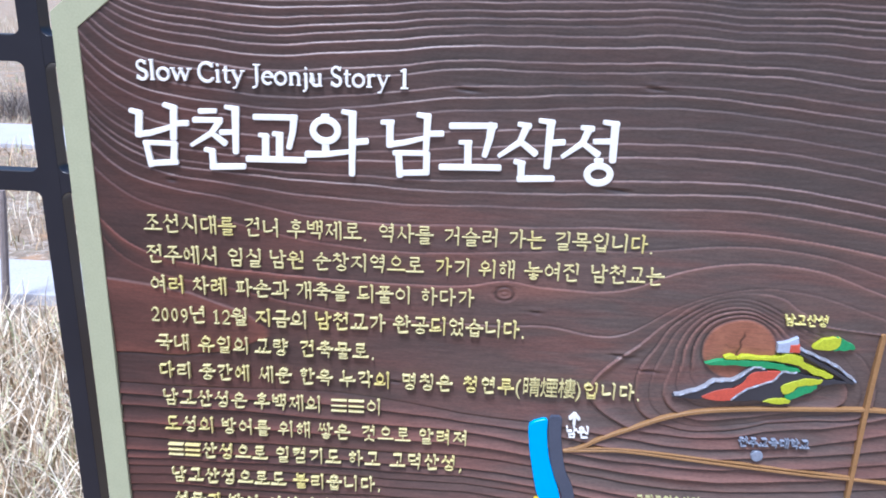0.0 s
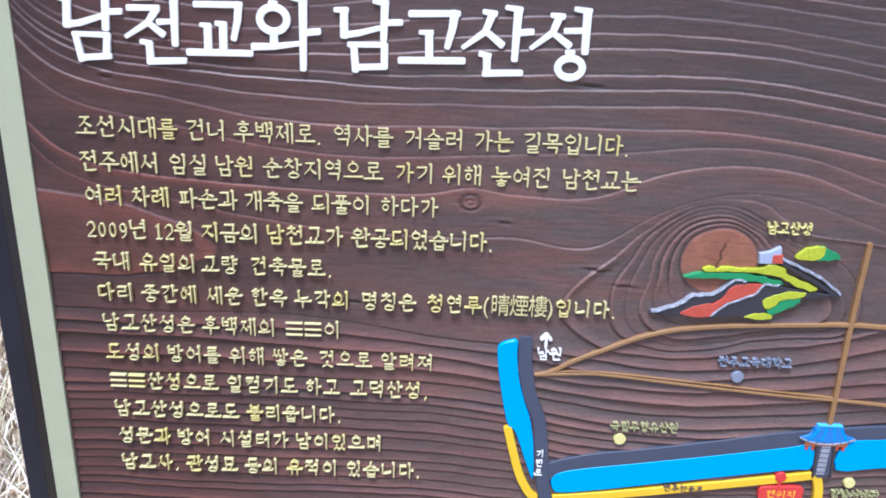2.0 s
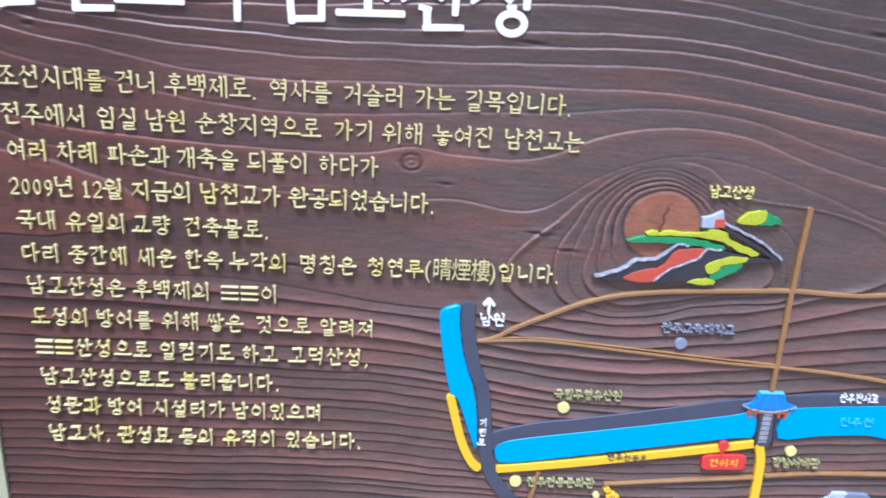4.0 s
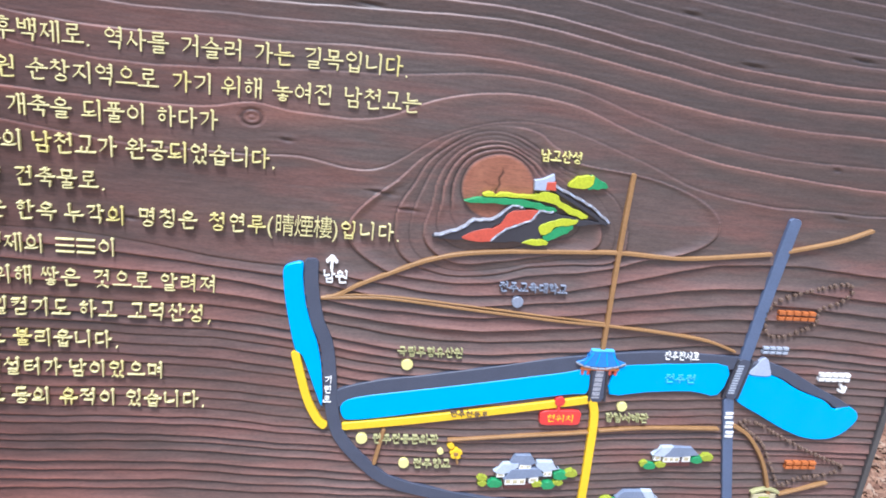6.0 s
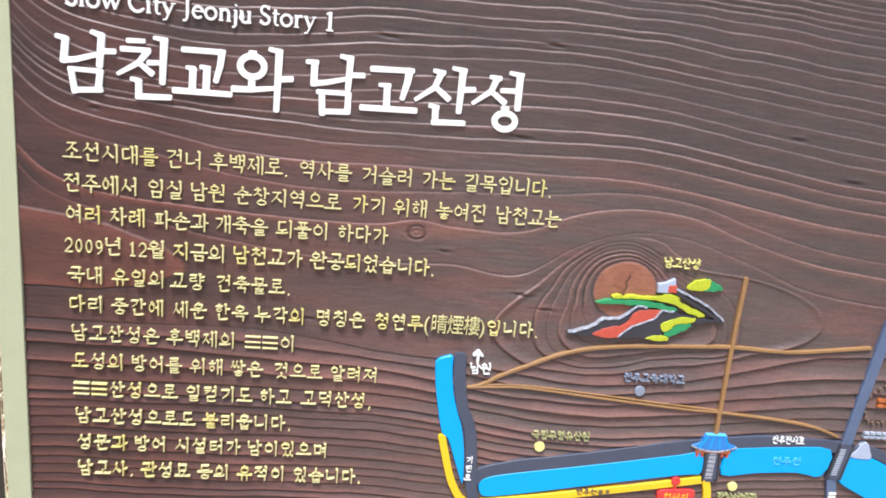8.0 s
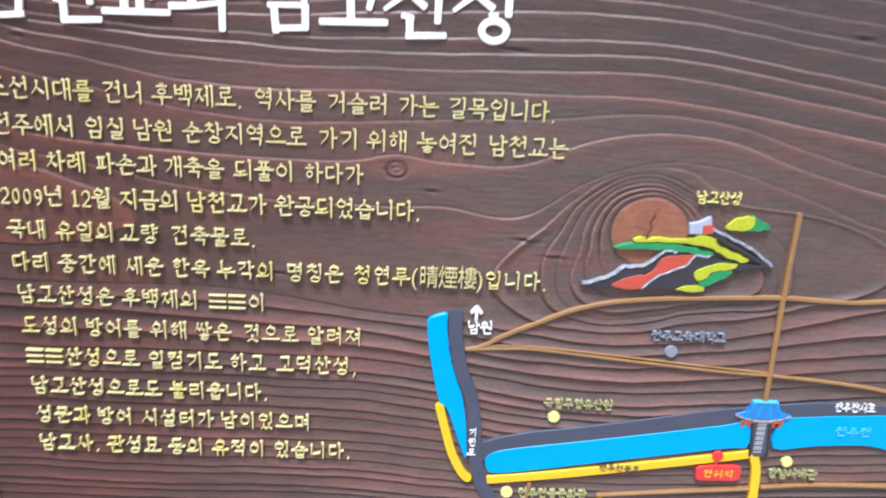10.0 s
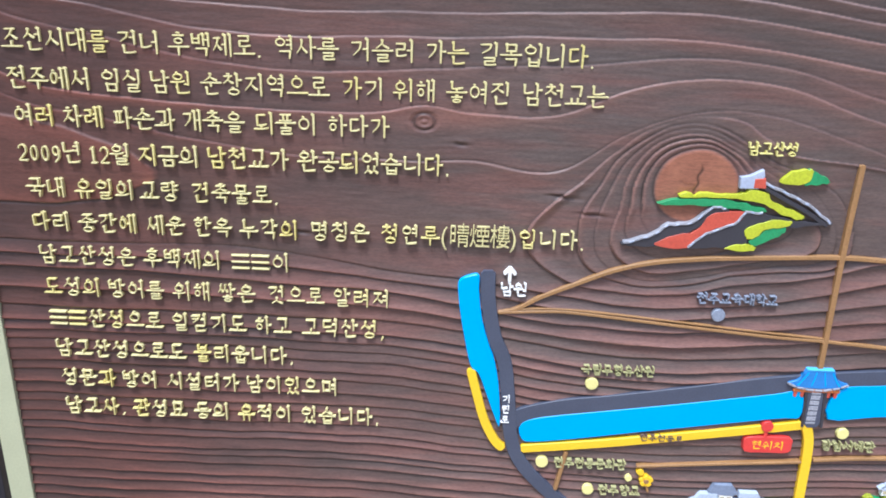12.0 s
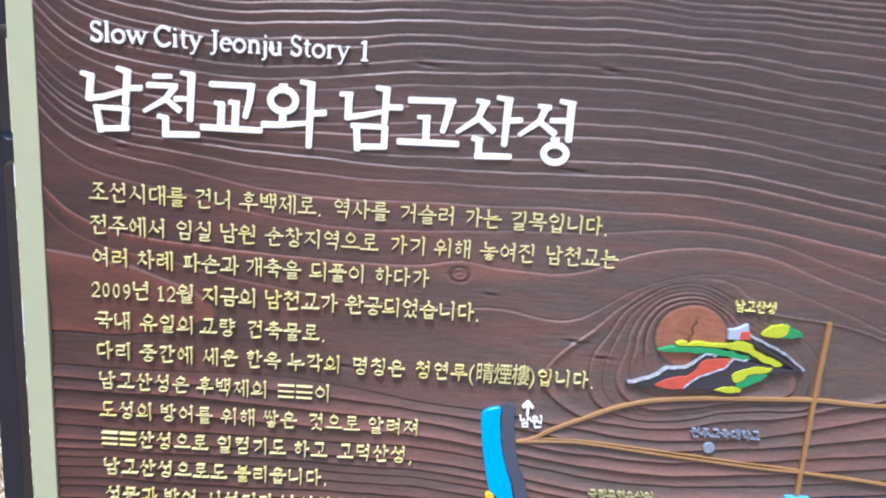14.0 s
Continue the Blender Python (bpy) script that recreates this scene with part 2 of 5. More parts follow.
def plate(bm, outline, back, front, round_by=0.0004):
    """A raised flat piece on the board: outline in x and z, from y=back to y=front, its front edge eased."""
    P = [Vector(p) for p in outline]
    n = len(P)
    area = sum(P[i].x * P[(i + 1) % n].y - P[(i + 1) % n].x * P[i].y for i in range(n))
    if area < 0:
        P.reverse()
    inner = offset_in(P, round_by)
    rings = [[bm.verts.new((p.x, y, p.y)) for p in Q] for Q, y in ((P, back), (P, front + round_by), (inner, front))]
    for r, q in zip(rings, rings[1:]):
        for i in range(n):
            bm.faces.new((r[i], r[(i + 1) % n], q[(i + 1) % n], q[i]))
    f = bm.faces.new(rings[-1])
    bmesh.ops.triangulate(bm, faces=[f])
    return bm


def ribbon(points, w0, w1=None):
    """Both sides of a stroke along points, w0 wide at its start and w1 at its end."""
    w1 = w0 if w1 is None else w1
    P = [Vector(p) for p in points]
    n = len(P)
    run = [0.0]
    for a, b in zip(P, P[1:]):
        run.append(run[-1] + (b - a).length)
    left, right = [], []
    for i, p in enumerate(P):
        u = (P[i] - P[i - 1]).normalized() if i else (P[1] - P[0]).normalized()
        v = (P[i + 1] - P[i]).normalized() if i < n - 1 else u
        t = u + v
        k = t.length / 2
        nrm = Vector((-t.y, t.x)).normalized() / max(0.5, k)
        w = (w0 + (w1 - w0) * run[i] / run[-1]) / 2
        left.append(p + nrm * w)
        right.append(p - nrm * w)
    # rounded ends
    for j, k, d in ((0, 1, 1), (-1, -2, -1)):
        u = (P[j] - P[k]).normalized()
        c, l, r, w = P[j], left[j], right[j], (left[j] - right[j]).length / 2
        left[j], right[j] = c + (l - c) * 0.62 + u * w * 0.30, c + (r - c) * 0.62 + u * w * 0.30
        l2, r2 = l - u * w * 0.12, r - u * w * 0.12
        if j == 0:
            left.insert(1, l2), right.insert(1, r2)
        else:
            left.insert(len(left) - 1, l2), right.insert(len(right) - 1, r2)
    return left, right


def stroke(bm, points, w0, w1, back, front, round_by=0.0004):
    """A raised stroke on the board, laid as a strip so that it may bend sharply."""
    left, right = ribbon(points, w0, w1)
    rows = []
    for l, r in zip(left, right):
        e = (r - l)
        e = e.normalized() * min(round_by, e.length * 0.3)
        rows.append([bm.verts.new((p.x, y, p.y)) for p, y in ((l, back), (l, front + round_by), (l + e, front), (r - e, front), (r, front + round_by), (r, back))])
    for a, b in zip(rows, rows[1:]):
        for i in range(5):
            bm.faces.new((a[i], a[i + 1], b[i + 1], b[i]))
    bm.faces.new(rows[0])
    bm.faces.new(rows[-1][::-1])
    bmesh.ops.recalc_face_normals(bm, faces=bm.faces)
    return bm


SHIFT = [0.0, 0.0]


def mm(pts):
    """Millimetres on the board, from the drawing's own origin."""
    return [((x + SHIFT[0]) / 1000, (z + SHIFT[1]) / 1000) for x, z in pts]


# ---------------------------------------------------------------- ground and distance
def ground_sheet():
    n = 120
    bm = bmesh.new()
    ticks = [math.copysign(abs(i / (n / 2)) ** 3.2, i) * 900 for i in range(-n // 2, n // 2 + 1)]
    grid = [[bm.verts.new((x, y, 0)) for x in ticks] for y in ticks]
    for row in grid:
        for v in row:
            d = math.hypot(v.co.x, v.co.y)
            if d < 60:
                v.co.z = 0.035 * noise.noise(Vector((v.co.x * 0.8, v.co.y * 0.8, 0))) + 0.02 * noise.noise(Vector((v.co.x * 3, v.co.y * 3, 4)))
    for r, q in zip(grid, grid[1:]):
        for i in range(n):
            bm.faces.new((r[i], r[i + 1], q[i + 1], q[i]))
    ob = new("ground", mesh_from("ground", bm, M_SOIL))
    return tagged(ob, "uneven ground of pale dry grass and dead leaves", "ground", kind="structure")


ground_sheet()


def straw_patch(name, label, count, region, height, seed, paint_with="M_STRAW"):
    rnd = random.Random(seed)
    verts, faces = [], []
    for _ in range(count):
        x, y = region(rnd)
        h, a = height * rnd.uniform(0.4, 1.25), rnd.uniform(0, 6.283)
        lean, w = rnd.uniform(0.1, 0.9) * h, rnd.uniform(0.0022, 0.0085)
        dx, dy = math.cos(a), math.sin(a)
        k = len(verts)
        for s in range(4):
            t = s / 3
            cx, cy, cz = x + dx * lean * t * t, y + dy * lean * t * t, -0.03 + h * (t - 0.35 * t * t * lean / h)
            ww = w * (1 - 0.85 * t)
            verts += [(cx - dy * ww, cy + dx * ww, cz), (cx + dy * ww, cy - dx * ww, cz)]
        faces += [(k + 2 * s, k + 2 * s + 1, k + 2 * s + 3, k + 2 * s + 2) for s in range(3)]
    me = bpy.data.meshes.new(name)
    me.from_pydata(verts, [], faces)
    me.materials.append({"M_STRAW": M_STRAW, "M_TWIG": M_TWIG}[paint_with])
    return tagged(new(name, me), label, "grass", kind="stuff")


straw_patch("dry_grass", "pale straw-coloured dry winter grass on the ground", 11000,
            lambda r: (r.uniform(-3.4, 0.2) + r.gauss(0, 0.35), r.uniform(0.8, 2.5) + abs(r.gauss(0, 0.12))), 0.33, 3)
straw_patch("dry_grass", "thin dry grass tufts beyond the concrete kerb", 9000,
            lambda r: (r.uniform(-8.5, -0.5), r.uniform(3.9, 7.2) if r.random() < 0.6 else r.uniform(8.7, 15.0)), 0.22, 5)
straw_patch("dry_grass", "short brown grass beside the board", 1500,
            lambda r: (r.uniform(1.9, 4.2) + r.gauss(0, 0.5), r.uniform(0.6, 3.2) + r.gauss(0, 0.5)), 0.10, 8)
straw_patch("dry_grass", "thin pale dry grass in front of the board", 7000,
            lambda r: (0.5 + r.gauss(0, 3.2), -2.6 - abs(r.gauss(0, 2.2))), 0.16, 44)

def leaf_litter(name, label, count, region, seed):
    rnd = random.Random(seed)
    verts, faces = [], []
    for _ in range(count):
        x, y = region(rnd)
        a, r, tip = rnd.uniform(0, 6.283), rnd.uniform(0.018, 0.05), rnd.uniform(0.004, 0.03)
        k, ca, sa = len(verts), math.cos(a), math.sin(a)
        for u, v, h in ((-1, 0, 0.0), (-0.3, 0.5, 0.6), (0.5, 0.35, 1.0), (1, 0, 0.3), (0.5, -0.35, 0.8), (-0.3, -0.5, 0.2)):
            verts.append((x + r * (u * ca - v * sa), y + r * (u * sa + v * ca), 0.03 + tip * h))
        faces += [(k, k + 1, k + 2, k + 5), (k + 2, k + 3, k + 4, k + 5)]
    me = bpy.data.meshes.new(name)
    me.from_pydata(verts, [], faces)
    me.materials.append(M_LEAF)
    return tagged(new(name, me), label, "leaves", kind="stuff")


straw_patch("dry_grass", "tall pale dry reeds far across the open ground", 7000,
            lambda r: (r.uniform(-30, -6), r.uniform(15, 40)), 0.55, 12)
leaf_litter("fallen_leaves", "rust-brown dead leaves on the ground beside the board", 26000, lambda r: (2.9 + r.gauss(0, 0.65), 1.7 + r.gauss(0, 0.7)), 21)
straw_patch("dry_shrubs", "dark leafless shrubs beyond the footpath", 5000, lambda r: (r.uniform(-9.5, -3.0) , 9.6 + r.gauss(0, 0.35)), 0.40, 31, "M_TWIG")

bm = box(bmesh.new(), -2.47, 1.8, 3.0, 3.56, -0.05, 0.07, 0.012)
tagged(new("kerb", mesh_from("kerb", bm, M_CONC)), "pale concrete kerb slab lying in dry grass", "kerb", kind="structure")
bm = box(bmesh.new(), -14, 6, 7.3, 8.6, -0.05, 0.05, 0.01)
tagged(new("path", mesh_from("path", bm, M_CONC)), "pale concrete footpath across the grass", "path", kind="structure")


# a short stake beside the kerb slab
stake = tagged(new("wooden_stake"), "short weathered grey-brown stake leaning beside the kerb slab", "stake")
bm = bmesh.new()
rings = []
for t, r in ((0, 0.022), (0.1, 0.021), (0.5, 0.020), (0.93, 0.019), (1.0, 0.013)):
    rings.append([bm.verts.new((-2.035 + 0.090 * t + r * math.cos(0.785 * k), 2.90 + r * math.sin(0.785 * k), -0.06 + 0.76 * t)) for k in range(8)])
for a, b in zip(rings, rings[1:]):
    for k in range(8):
        bm.faces.new((a[k], a[(k + 1) % 8], b[(k + 1) % 8], b[k]))
bm.faces.new(rings[-1])
part("shaft", bm, M_STAKE, stake)


# ---------------------------------------------------------------- steel lattice frame
FRONT, DEEP = 0.030, 0.023
frame_root = tagged(new("lattice_frame"), "dark coated steel lattice frame carrying the wooden board", "frame")


def post(x0, x1):
    part("post", box(bmesh.new(), x0, x1, FRONT, FRONT + DEEP, -0.05, 1.95, 0.0008), M_STEEL, frame_root)


def bar(x0, x1, z0, z1, r=0.010):
    """A cross bar let into the posts, its ends flaring in rounded corners."""
    out = []
    for cx, cz, a0, px, pz in ((x0 + r, z0 - r, 180, x0 - 0.005, z0 - r), (x1 - r, z0 - r, 90, x1 + 0.005, z0 - r), (x1 - r, z1 + r, 0, x1 + 0.005, z1 + r), (x0 + r, z1 + r, 270, x0 - 0.005, z1 + r)):
        curve = [(cx + r * math.cos(radians(a0 - s * 15)), cz + r * math.sin(radians(a0 - s * 15))) for s in range(7)]
        first = px < cx and pz < z0 or px > cx and pz > z1
        out += [(px, pz)] + curve if first else curve + [(px, pz)]
    bm = bmesh.new()
    plate(bm, out, FRONT + DEEP - 0.0008, FRONT + 0.0004, 0.0008)
    part("cross_bar", bm, M_STEEL, frame_root)


for x0 in (-0.347, -0.017, 1.466):
    post(x0, x0 + 0.025)
for z0, z1 in ((1.637, 1.667), (1.483, 1.508)):
    bar(-0.322, -0.017, z0, z1)
    bar(0.008, 1.466, z0, z1)


# ---------------------------------------------------------------- the board
sign = tagged(new("information_board"), "dark brown carved wooden information board with raised Korean text and map", "sign")
X0, X1, ZB, ZT = 0.062, 1.452, 0.800, 1.790


def smooth(a, b, v):
    """Eases from 0 at a to 1 at b."""
    t = np.clip((v - a) / (b - a), 0, 1)
    return t * t * (3 - 2 * t)


def soft_noise(x, z, seed, octaves=3):
    """Smooth wavy variation, from sums of sines."""
    rnd = random.Random(seed)
    out = np.zeros_like(x)
    for o in range(octaves):
        for _ in range(4):
            f = 2.2 ** o
            a = rnd.uniform(0, 6.283)
            out += np.sin(f * (x * math.cos(a) + z * math.sin(a)) + rnd.uniform(0, 6.283)) / (4 * 1.7 ** o)
    return out


# Guide rings of the plank: height in mm at each section, and the number of the ring.
SECTIONS = (0.06, 0.20, 0.30, 0.40, 0.50, 0.60, 0.70, 0.76, 0.84, 0.92, 1.00, 1.10, 1.20, 1.30, 1.46)
UPPER = ((0, (1382, 1380, 1364, 1350, 1347, 1348, 1343, 1381, 1409, 1404, 1380, 1345, 1330, 1329, 1328)),
         (1, (1403, 1403, 1400, 1396, 1395, 1399, 1404, 1428, 1442, 1435, 1410, 1384, 1372, 1365, 1360)),
         (2, (1465, 1465, 1449, 1438, 1438, 1446, 1451, 1457, 1461, 1453, 1431, 1406, 1394, 1392, 1389)),
         (3, (1492, 1492, 1479, 1471, 1473, 1476, 1479, 1479, 1477, 1469, 1456, 1440, 1432, 1430, 1428)),
         (5, (1522, 1522, 1520, 1515, 1513, 1516, 1518, 1520, 1521, 1512, 1499, 1484, 1477, 1475, 1472)))
TOPMOST = ((8, (1552, 1552, 1551, 1556, 1565, 1572, 1577, 1577, 1574, 1563, 1552, 1540, 1532, 1527, 1522)),
           (11, (1602, 1602, 1598, 1608, 1621, 1626, 1630, 1630, 1623, 1616, 1608, 1598, 1590, 1584, 1578)),
           (13, (1636, 1636, 1632, 1640, 1652, 1651, 1655, 1657, 1655, 1646, 1640, 1632, 1625, 1620, 1614)),
           (17, (1681, 1681, 1679, 1689, 1697, 1699, 1704, 1702, 1701, 1700, 1697, 1690, 1682, 1676, 1670)),
           (30, (1800,) * 15))
LOWER = ((0, (1243, 1243, 1244, 1240, 1225, 1213, 1200, 1192, 1190, 1195, 1212, 1238, 1251, 1250, 1236)),
         (1, (1226, 1226, 1225, 1221, 1212, 1200, 1183, 1176, 1174, 1181, 1191, 1211, 1218, 1215, 1203)),
         (2, (1209, 1210, 1205, 1201, 1197, 1182, 1164, 1161, 1158, 1162, 1171, 1185, 1195, 1193, 1181)),
         (4, (1161, 1161, 1162, 1161, 1158, 1149, 1135, 1128, 1125, 1127, 1134, 1146, 1154, 1152, 1142)),
         (6, (1130, 1130, 1131, 1130, 1127, 1118, 1104, 1098, 1095, 1097, 1103, 1114, 1121, 1119, 1110)),
         (31, (790,) * 15))
# Closed rings round the knot: radius in mm at every twenty degrees.
KNOT_X, KNOT_Z, KNOT_RX, KNOT_RZ = 0.840, 1.329, 0.0440, 0.0410
LOOPS = ((108, 70, 60, 55, 56, 58, 61, 65, 70, 74, 83, 108, 109, 100, 95, 100, 116, 150),
         (155, 90, 71, 66, 66, 68, 72, 77, 88, 99, 127, 143, 130, 116, 111, 112, 136, 184),
         (295, 122, 87, 82, 77, 75, 77, 85, 96, 122, 186, 172, 143, 127, 122, 124, 151, 205))


def through_sections(values, x):
    """A smooth curve through the sections' values."""
    xs, v = np.array(SECTIONS), np.array(values) / 1000
    m = np.gradient(v, xs)
    i = np.clip(np.searchsorted(xs, x) - 1, 0, len(xs) - 2)
    h = xs[i + 1] - xs[i]
    t = np.clip((x - xs[i]) / h, 0, 1)
    return v[i] * (1 + 2 * t) * (1 - t) ** 2 + m[i] * h * t * (1 - t) ** 2 + v[i + 1] * t * t * (3 - 2 * t) + m[i + 1] * h * t * t * (t - 1)


def ring_heights(guides, x):
    """Height of every ring at each x, from the guide rings."""
    top = guides[-1][0]
    rows = np.array([through_sections(v, x) for _, v in guides])
    rnd = np.random.RandomState(3 + top)
    k = np.arange(top + 1) + np.where(np.isin(np.arange(top + 1), [n for n, _ in guides]), 0, rnd.uniform(-0.22, 0.22, top + 1))
    return np.array([np.interp(k, [n for n, _ in guides], rows[:, c]) for c in range(len(x))]).T


def round_loop(radii, angle):
    """Radius of a closed ring at an angle, smooth all round."""
    n = len(radii)
    r = np.array(radii) / 1000
    u = (angle % 6.283185) / 6.283185 * n
    i = np.floor(u).astype(int) % n
    t = u - np.floor(u)
    p0, p1, p2, p3 = r[i - 1], r[i], r[(i + 1) % n], r[(i + 2) % n]
    return 0.5 * (2 * p1 + (p2 - p0) * t + (2 * p0 - 5 * p1 + 4 * p2 - p3) * t * t + (3 * p1 - p0 - 3 * p2 + p3) * t ** 3)


def grain(X, Z):
    """Growth rings of a flat-sawn plank that part round one large knot."""
    dx, dz = X - KNOT_X, Z - KNOT_Z
    rise = 0.062 * smooth(1.27, 1.46, Z) * np.exp(-(X - 0.066) / 0.047)
    wave = 0.0016 * soft_noise(X * 22, Z * 30, 4, 2) + 0.0010 * soft_noise(X * 48, Z * 60, 9, 2)
    wave = wave + 0.0020 * (1 - smooth(1.12, 1.30, Z)) * soft_noise(X * 14, Z * 40, 17, 2)
    ex, ez = X - 0.551, Z - 1.389
    eye = 0.012 * np.exp(-(ex / 0.032) ** 2 - (ez / 0.03) ** 2) * np.tanh(ez / 0.006)
    zs = Z - rise + wave - eye
    up, dn = ring_heights(UPPER + TOPMOST, X[0]), ring_heights(LOWER, X[0])
    # for each point: number of its ring, way out to the crest, way in to the last crest
    ring, out, back = (np.zeros_like(X) for _ in range(3))
    for c in range(X.shape[1]):
        z, u, d = zs[:, c], up[:, c], dn[:, c]
        k = np.searchsorted(u, z)
        j = np.searchsorted(-d, -z)
        hi = k > 0
        lo = j > 0
        ku, jd = np.clip(k, 0, len(u) - 1), np.clip(j, 0, len(d) - 1)
        ring[:, c] = np.where(hi, k, np.where(lo, 40 + j, 0))
        out[:, c] = np.where(hi, u[ku] - z, np.where(lo, z - d[jd], np.minimum(u[0] - z, z - d[0])))
        back[:, c] = np.where(hi, z - u[np.clip(k - 1, 0, None)], np.where(lo, d[np.clip(j - 1, 0, None)] - z, 0.05))
    lean = dz + 0.10 * np.maximum(dx - 0.05, 0)
    angle, rho = np.arctan2(lean, dx), np.hypot(dx, lean) + 0.0012 * soft_noise(X * 60, Z * 60, 8, 2)
    inner, middle, outer = (round_loop(L, angle) for L in LOOPS)
    edge = KNOT_RX * KNOT_RZ / np.hypot(KNOT_RZ * np.cos(angle), KNOT_RX * np.sin(angle))
    rings = [edge, edge + 0.34 * (inner - edge), edge + 0.68 * (inner - edge), inner, inner + 0.5 * (middle - inner), middle, outer]
    in_loop = (rho < outer) & (zs < up[0][None, :]) & (zs > dn[0][None, :])
    tight = smooth(-0.25, 0.25, np.sin(angle - 0.35)) + smooth(0.6, 0.95, -np.cos(angle)) * (1 - smooth(0.3, 0.7, -np.sin(angle)))
    blend = smooth(0.1, 0.6, np.sin(angle + 0.5)) * smooth(0.35, -0.05, np.cos(angle))
    side = 1 - 0.8 * smooth(0.55, 0.85, np.cos(angle)) * smooth(-0.30, -0.15, np.sin(angle))
    weight = [1.0, tight, tight, 0.9 * side, 0.3 * tight * (1 - blend), (0.85 - 0.65 * blend) * side, 1.0 - 0.8 * blend]
    force = np.ones_like(X)
    beyond = ~in_loop & (ring == 0)
    back = np.where(beyond, np.maximum(rho - outer, 0.0), back)
    for n in range(len(rings)):
        inside = in_loop & (rho <= rings[n]) & (rho > (rings[n - 1] if n else 0))
        ring = np.where(inside, 80 + n, ring)
        out = np.where(inside, rings[n] - rho, out)
        back = np.where(inside, rho - rings[n - 1] if n else 0.05, back)
        force = np.where(inside, weight[n] if n else 0.0, force)
    ring = ring.astype(int)
    loop = ring >= 80
    gap = np.maximum(out + back, 0.004)
    rnd = np.random.RandomState(5)
    amp = rnd.uniform(0.55, 1.15, 120)[ring] * (1 + 0.30 * soft_noise(X * 11, ring * 2.1, 6, 2))
    amp = np.clip(np.where(ring == 0, np.where(Z > 1.3, 0.5, 0.9), amp), 0.25, 1.5) * np.clip(force, 0, 1)
    low = 1 - smooth(1.30, 1.40, Z)
    reach = np.minimum(gap, 0.020)
    p = np.clip(1 - out / reach, 0, 1)
    drop = np.minimum(0.0016, 0.3 * gap)
    h = np.where(out > drop, (p / (1 - drop / reach + 1e-6)).clip(0, 1) ** 1.7, smooth(0, 1, out / drop))
    er = np.hypot(ex / 0.0125, ez / 0.0095)
    kr = np.where(loop | beyond, rho / edge, 3.0)
    # rings fade where the wood was left smooth: beside the small eye, and where the loops run into the plank
    faint = 1 - 0.75 * smooth(0.0, 0.012, up[0][None, :] - zs) * (ring == 0) * smooth(0.66, 0.60, X)
    faint = faint * np.where((ring == 0) & ~loop, np.where(zs > 0.5 * (up[0] + dn[0])[None, :], 1.0, smooth(0.30, 0.12, X) + smooth(0.34, 0.52, X)), 1.0).clip(0.1, 1)
    calm = smooth(0.6, 1.3, er) * faint
    size = (0.0015 + 0.0019 * low) * amp * np.clip(gap / 0.016, 0.45, 1.2) * (1 + 0.25 * loop * (Z < KNOT_Z)) * np.where(loop, 1, 1 - 0.45 * smooth(1.33, 1.36, Z) * smooth(1.52, 1.48, Z))
    fine = 0.00010 * soft_noise(X * 60, zs * 900, 2, 3) * smooth(0.98, 1.05, np.where(in_loop, rho / edge, 2.0))
    patchy = (0.75 + 0.5 * soft_noise(X * 6, Z * 16, 12, 2) + 0.45 * soft_noise(X * 26, Z * 50, 14, 2)).clip(0.05, 1.4)
    height = h * size * calm * (0.55 + 0.45 * patchy) + fine + 0.00055 * soft_noise(X * 30, Z * 55, 51, 3) + 0.0004 * soft_noise(X * 9, Z * 22, 52, 2) + 0.0010 * (1 - smooth(0.90, 1.02, kr)) + 0.0008 * np.cos(np.clip(er, 0, 1.5) * 9) * (1 - smooth(0.9, 1.5, er))
    crest = np.clip(p ** 3.0 * amp * patchy, 0, 1) * calm * np.clip(0.30 + 0.70 * low + 0.45 * smooth(1.54, 1.46, Z), 0, 1) + 0.35 * (1 - smooth(0.5, 1.6, er)) + 0.55 * np.exp(-((ex - 0.045) / 0.05) ** 2 - ((ez - 0.004) / 0.011) ** 2)
    # pale ridge lines, with light on the up-facing steps painted in
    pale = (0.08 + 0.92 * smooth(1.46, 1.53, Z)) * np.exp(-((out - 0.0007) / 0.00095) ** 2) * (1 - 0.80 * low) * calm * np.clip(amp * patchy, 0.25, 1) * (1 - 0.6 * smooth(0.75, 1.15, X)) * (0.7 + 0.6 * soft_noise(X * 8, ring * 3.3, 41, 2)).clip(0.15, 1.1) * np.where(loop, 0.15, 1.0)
    knot = 1 - smooth(0.94, 1.02, kr)
    # shade just outside each ring step, put into the wood colour
    step_shade = np.exp(-((back - 0.0009) / 0.0013) ** 2) * calm * np.clip(amp, 0.4, 1) * np.where(ring == 0, np.where(loop, 1, 0.9), 1)
    crack_shade = np.where(loop, 0.62 + 0.2 * smooth(0.3, 0.8, -np.cos(angle)), 0.22 + 0.30 * low) * step_shade * (0.6 + 0.4 * patchy)
    for a, length in ((82, 0.028), (262, 0.012), (205, 0.030), (-40, 0.020), (160, 0.024)):
        ca, sa = math.cos(radians(a)), math.sin(radians(a))
        along, off = dx * ca + dz * sa, -dx * sa + dz * ca
        crack_shade = np.maximum(crack_shade, np.exp(-((off + 0.0012 * np.sin(along * 400)) / 0.0013) ** 2) * smooth(-0.004, 0.001, along) * smooth(length, length * 0.7, along) * (0.85 if a in (82, 262) else 0.25))
    crack_shade = np.maximum(crack_shade, np.maximum(0.70 * np.exp(-((er - 0.85) / 0.17) ** 2), 0.7 * np.exp(-(np.hypot(ex + 0.012, ez) / 0.0022) ** 2)))
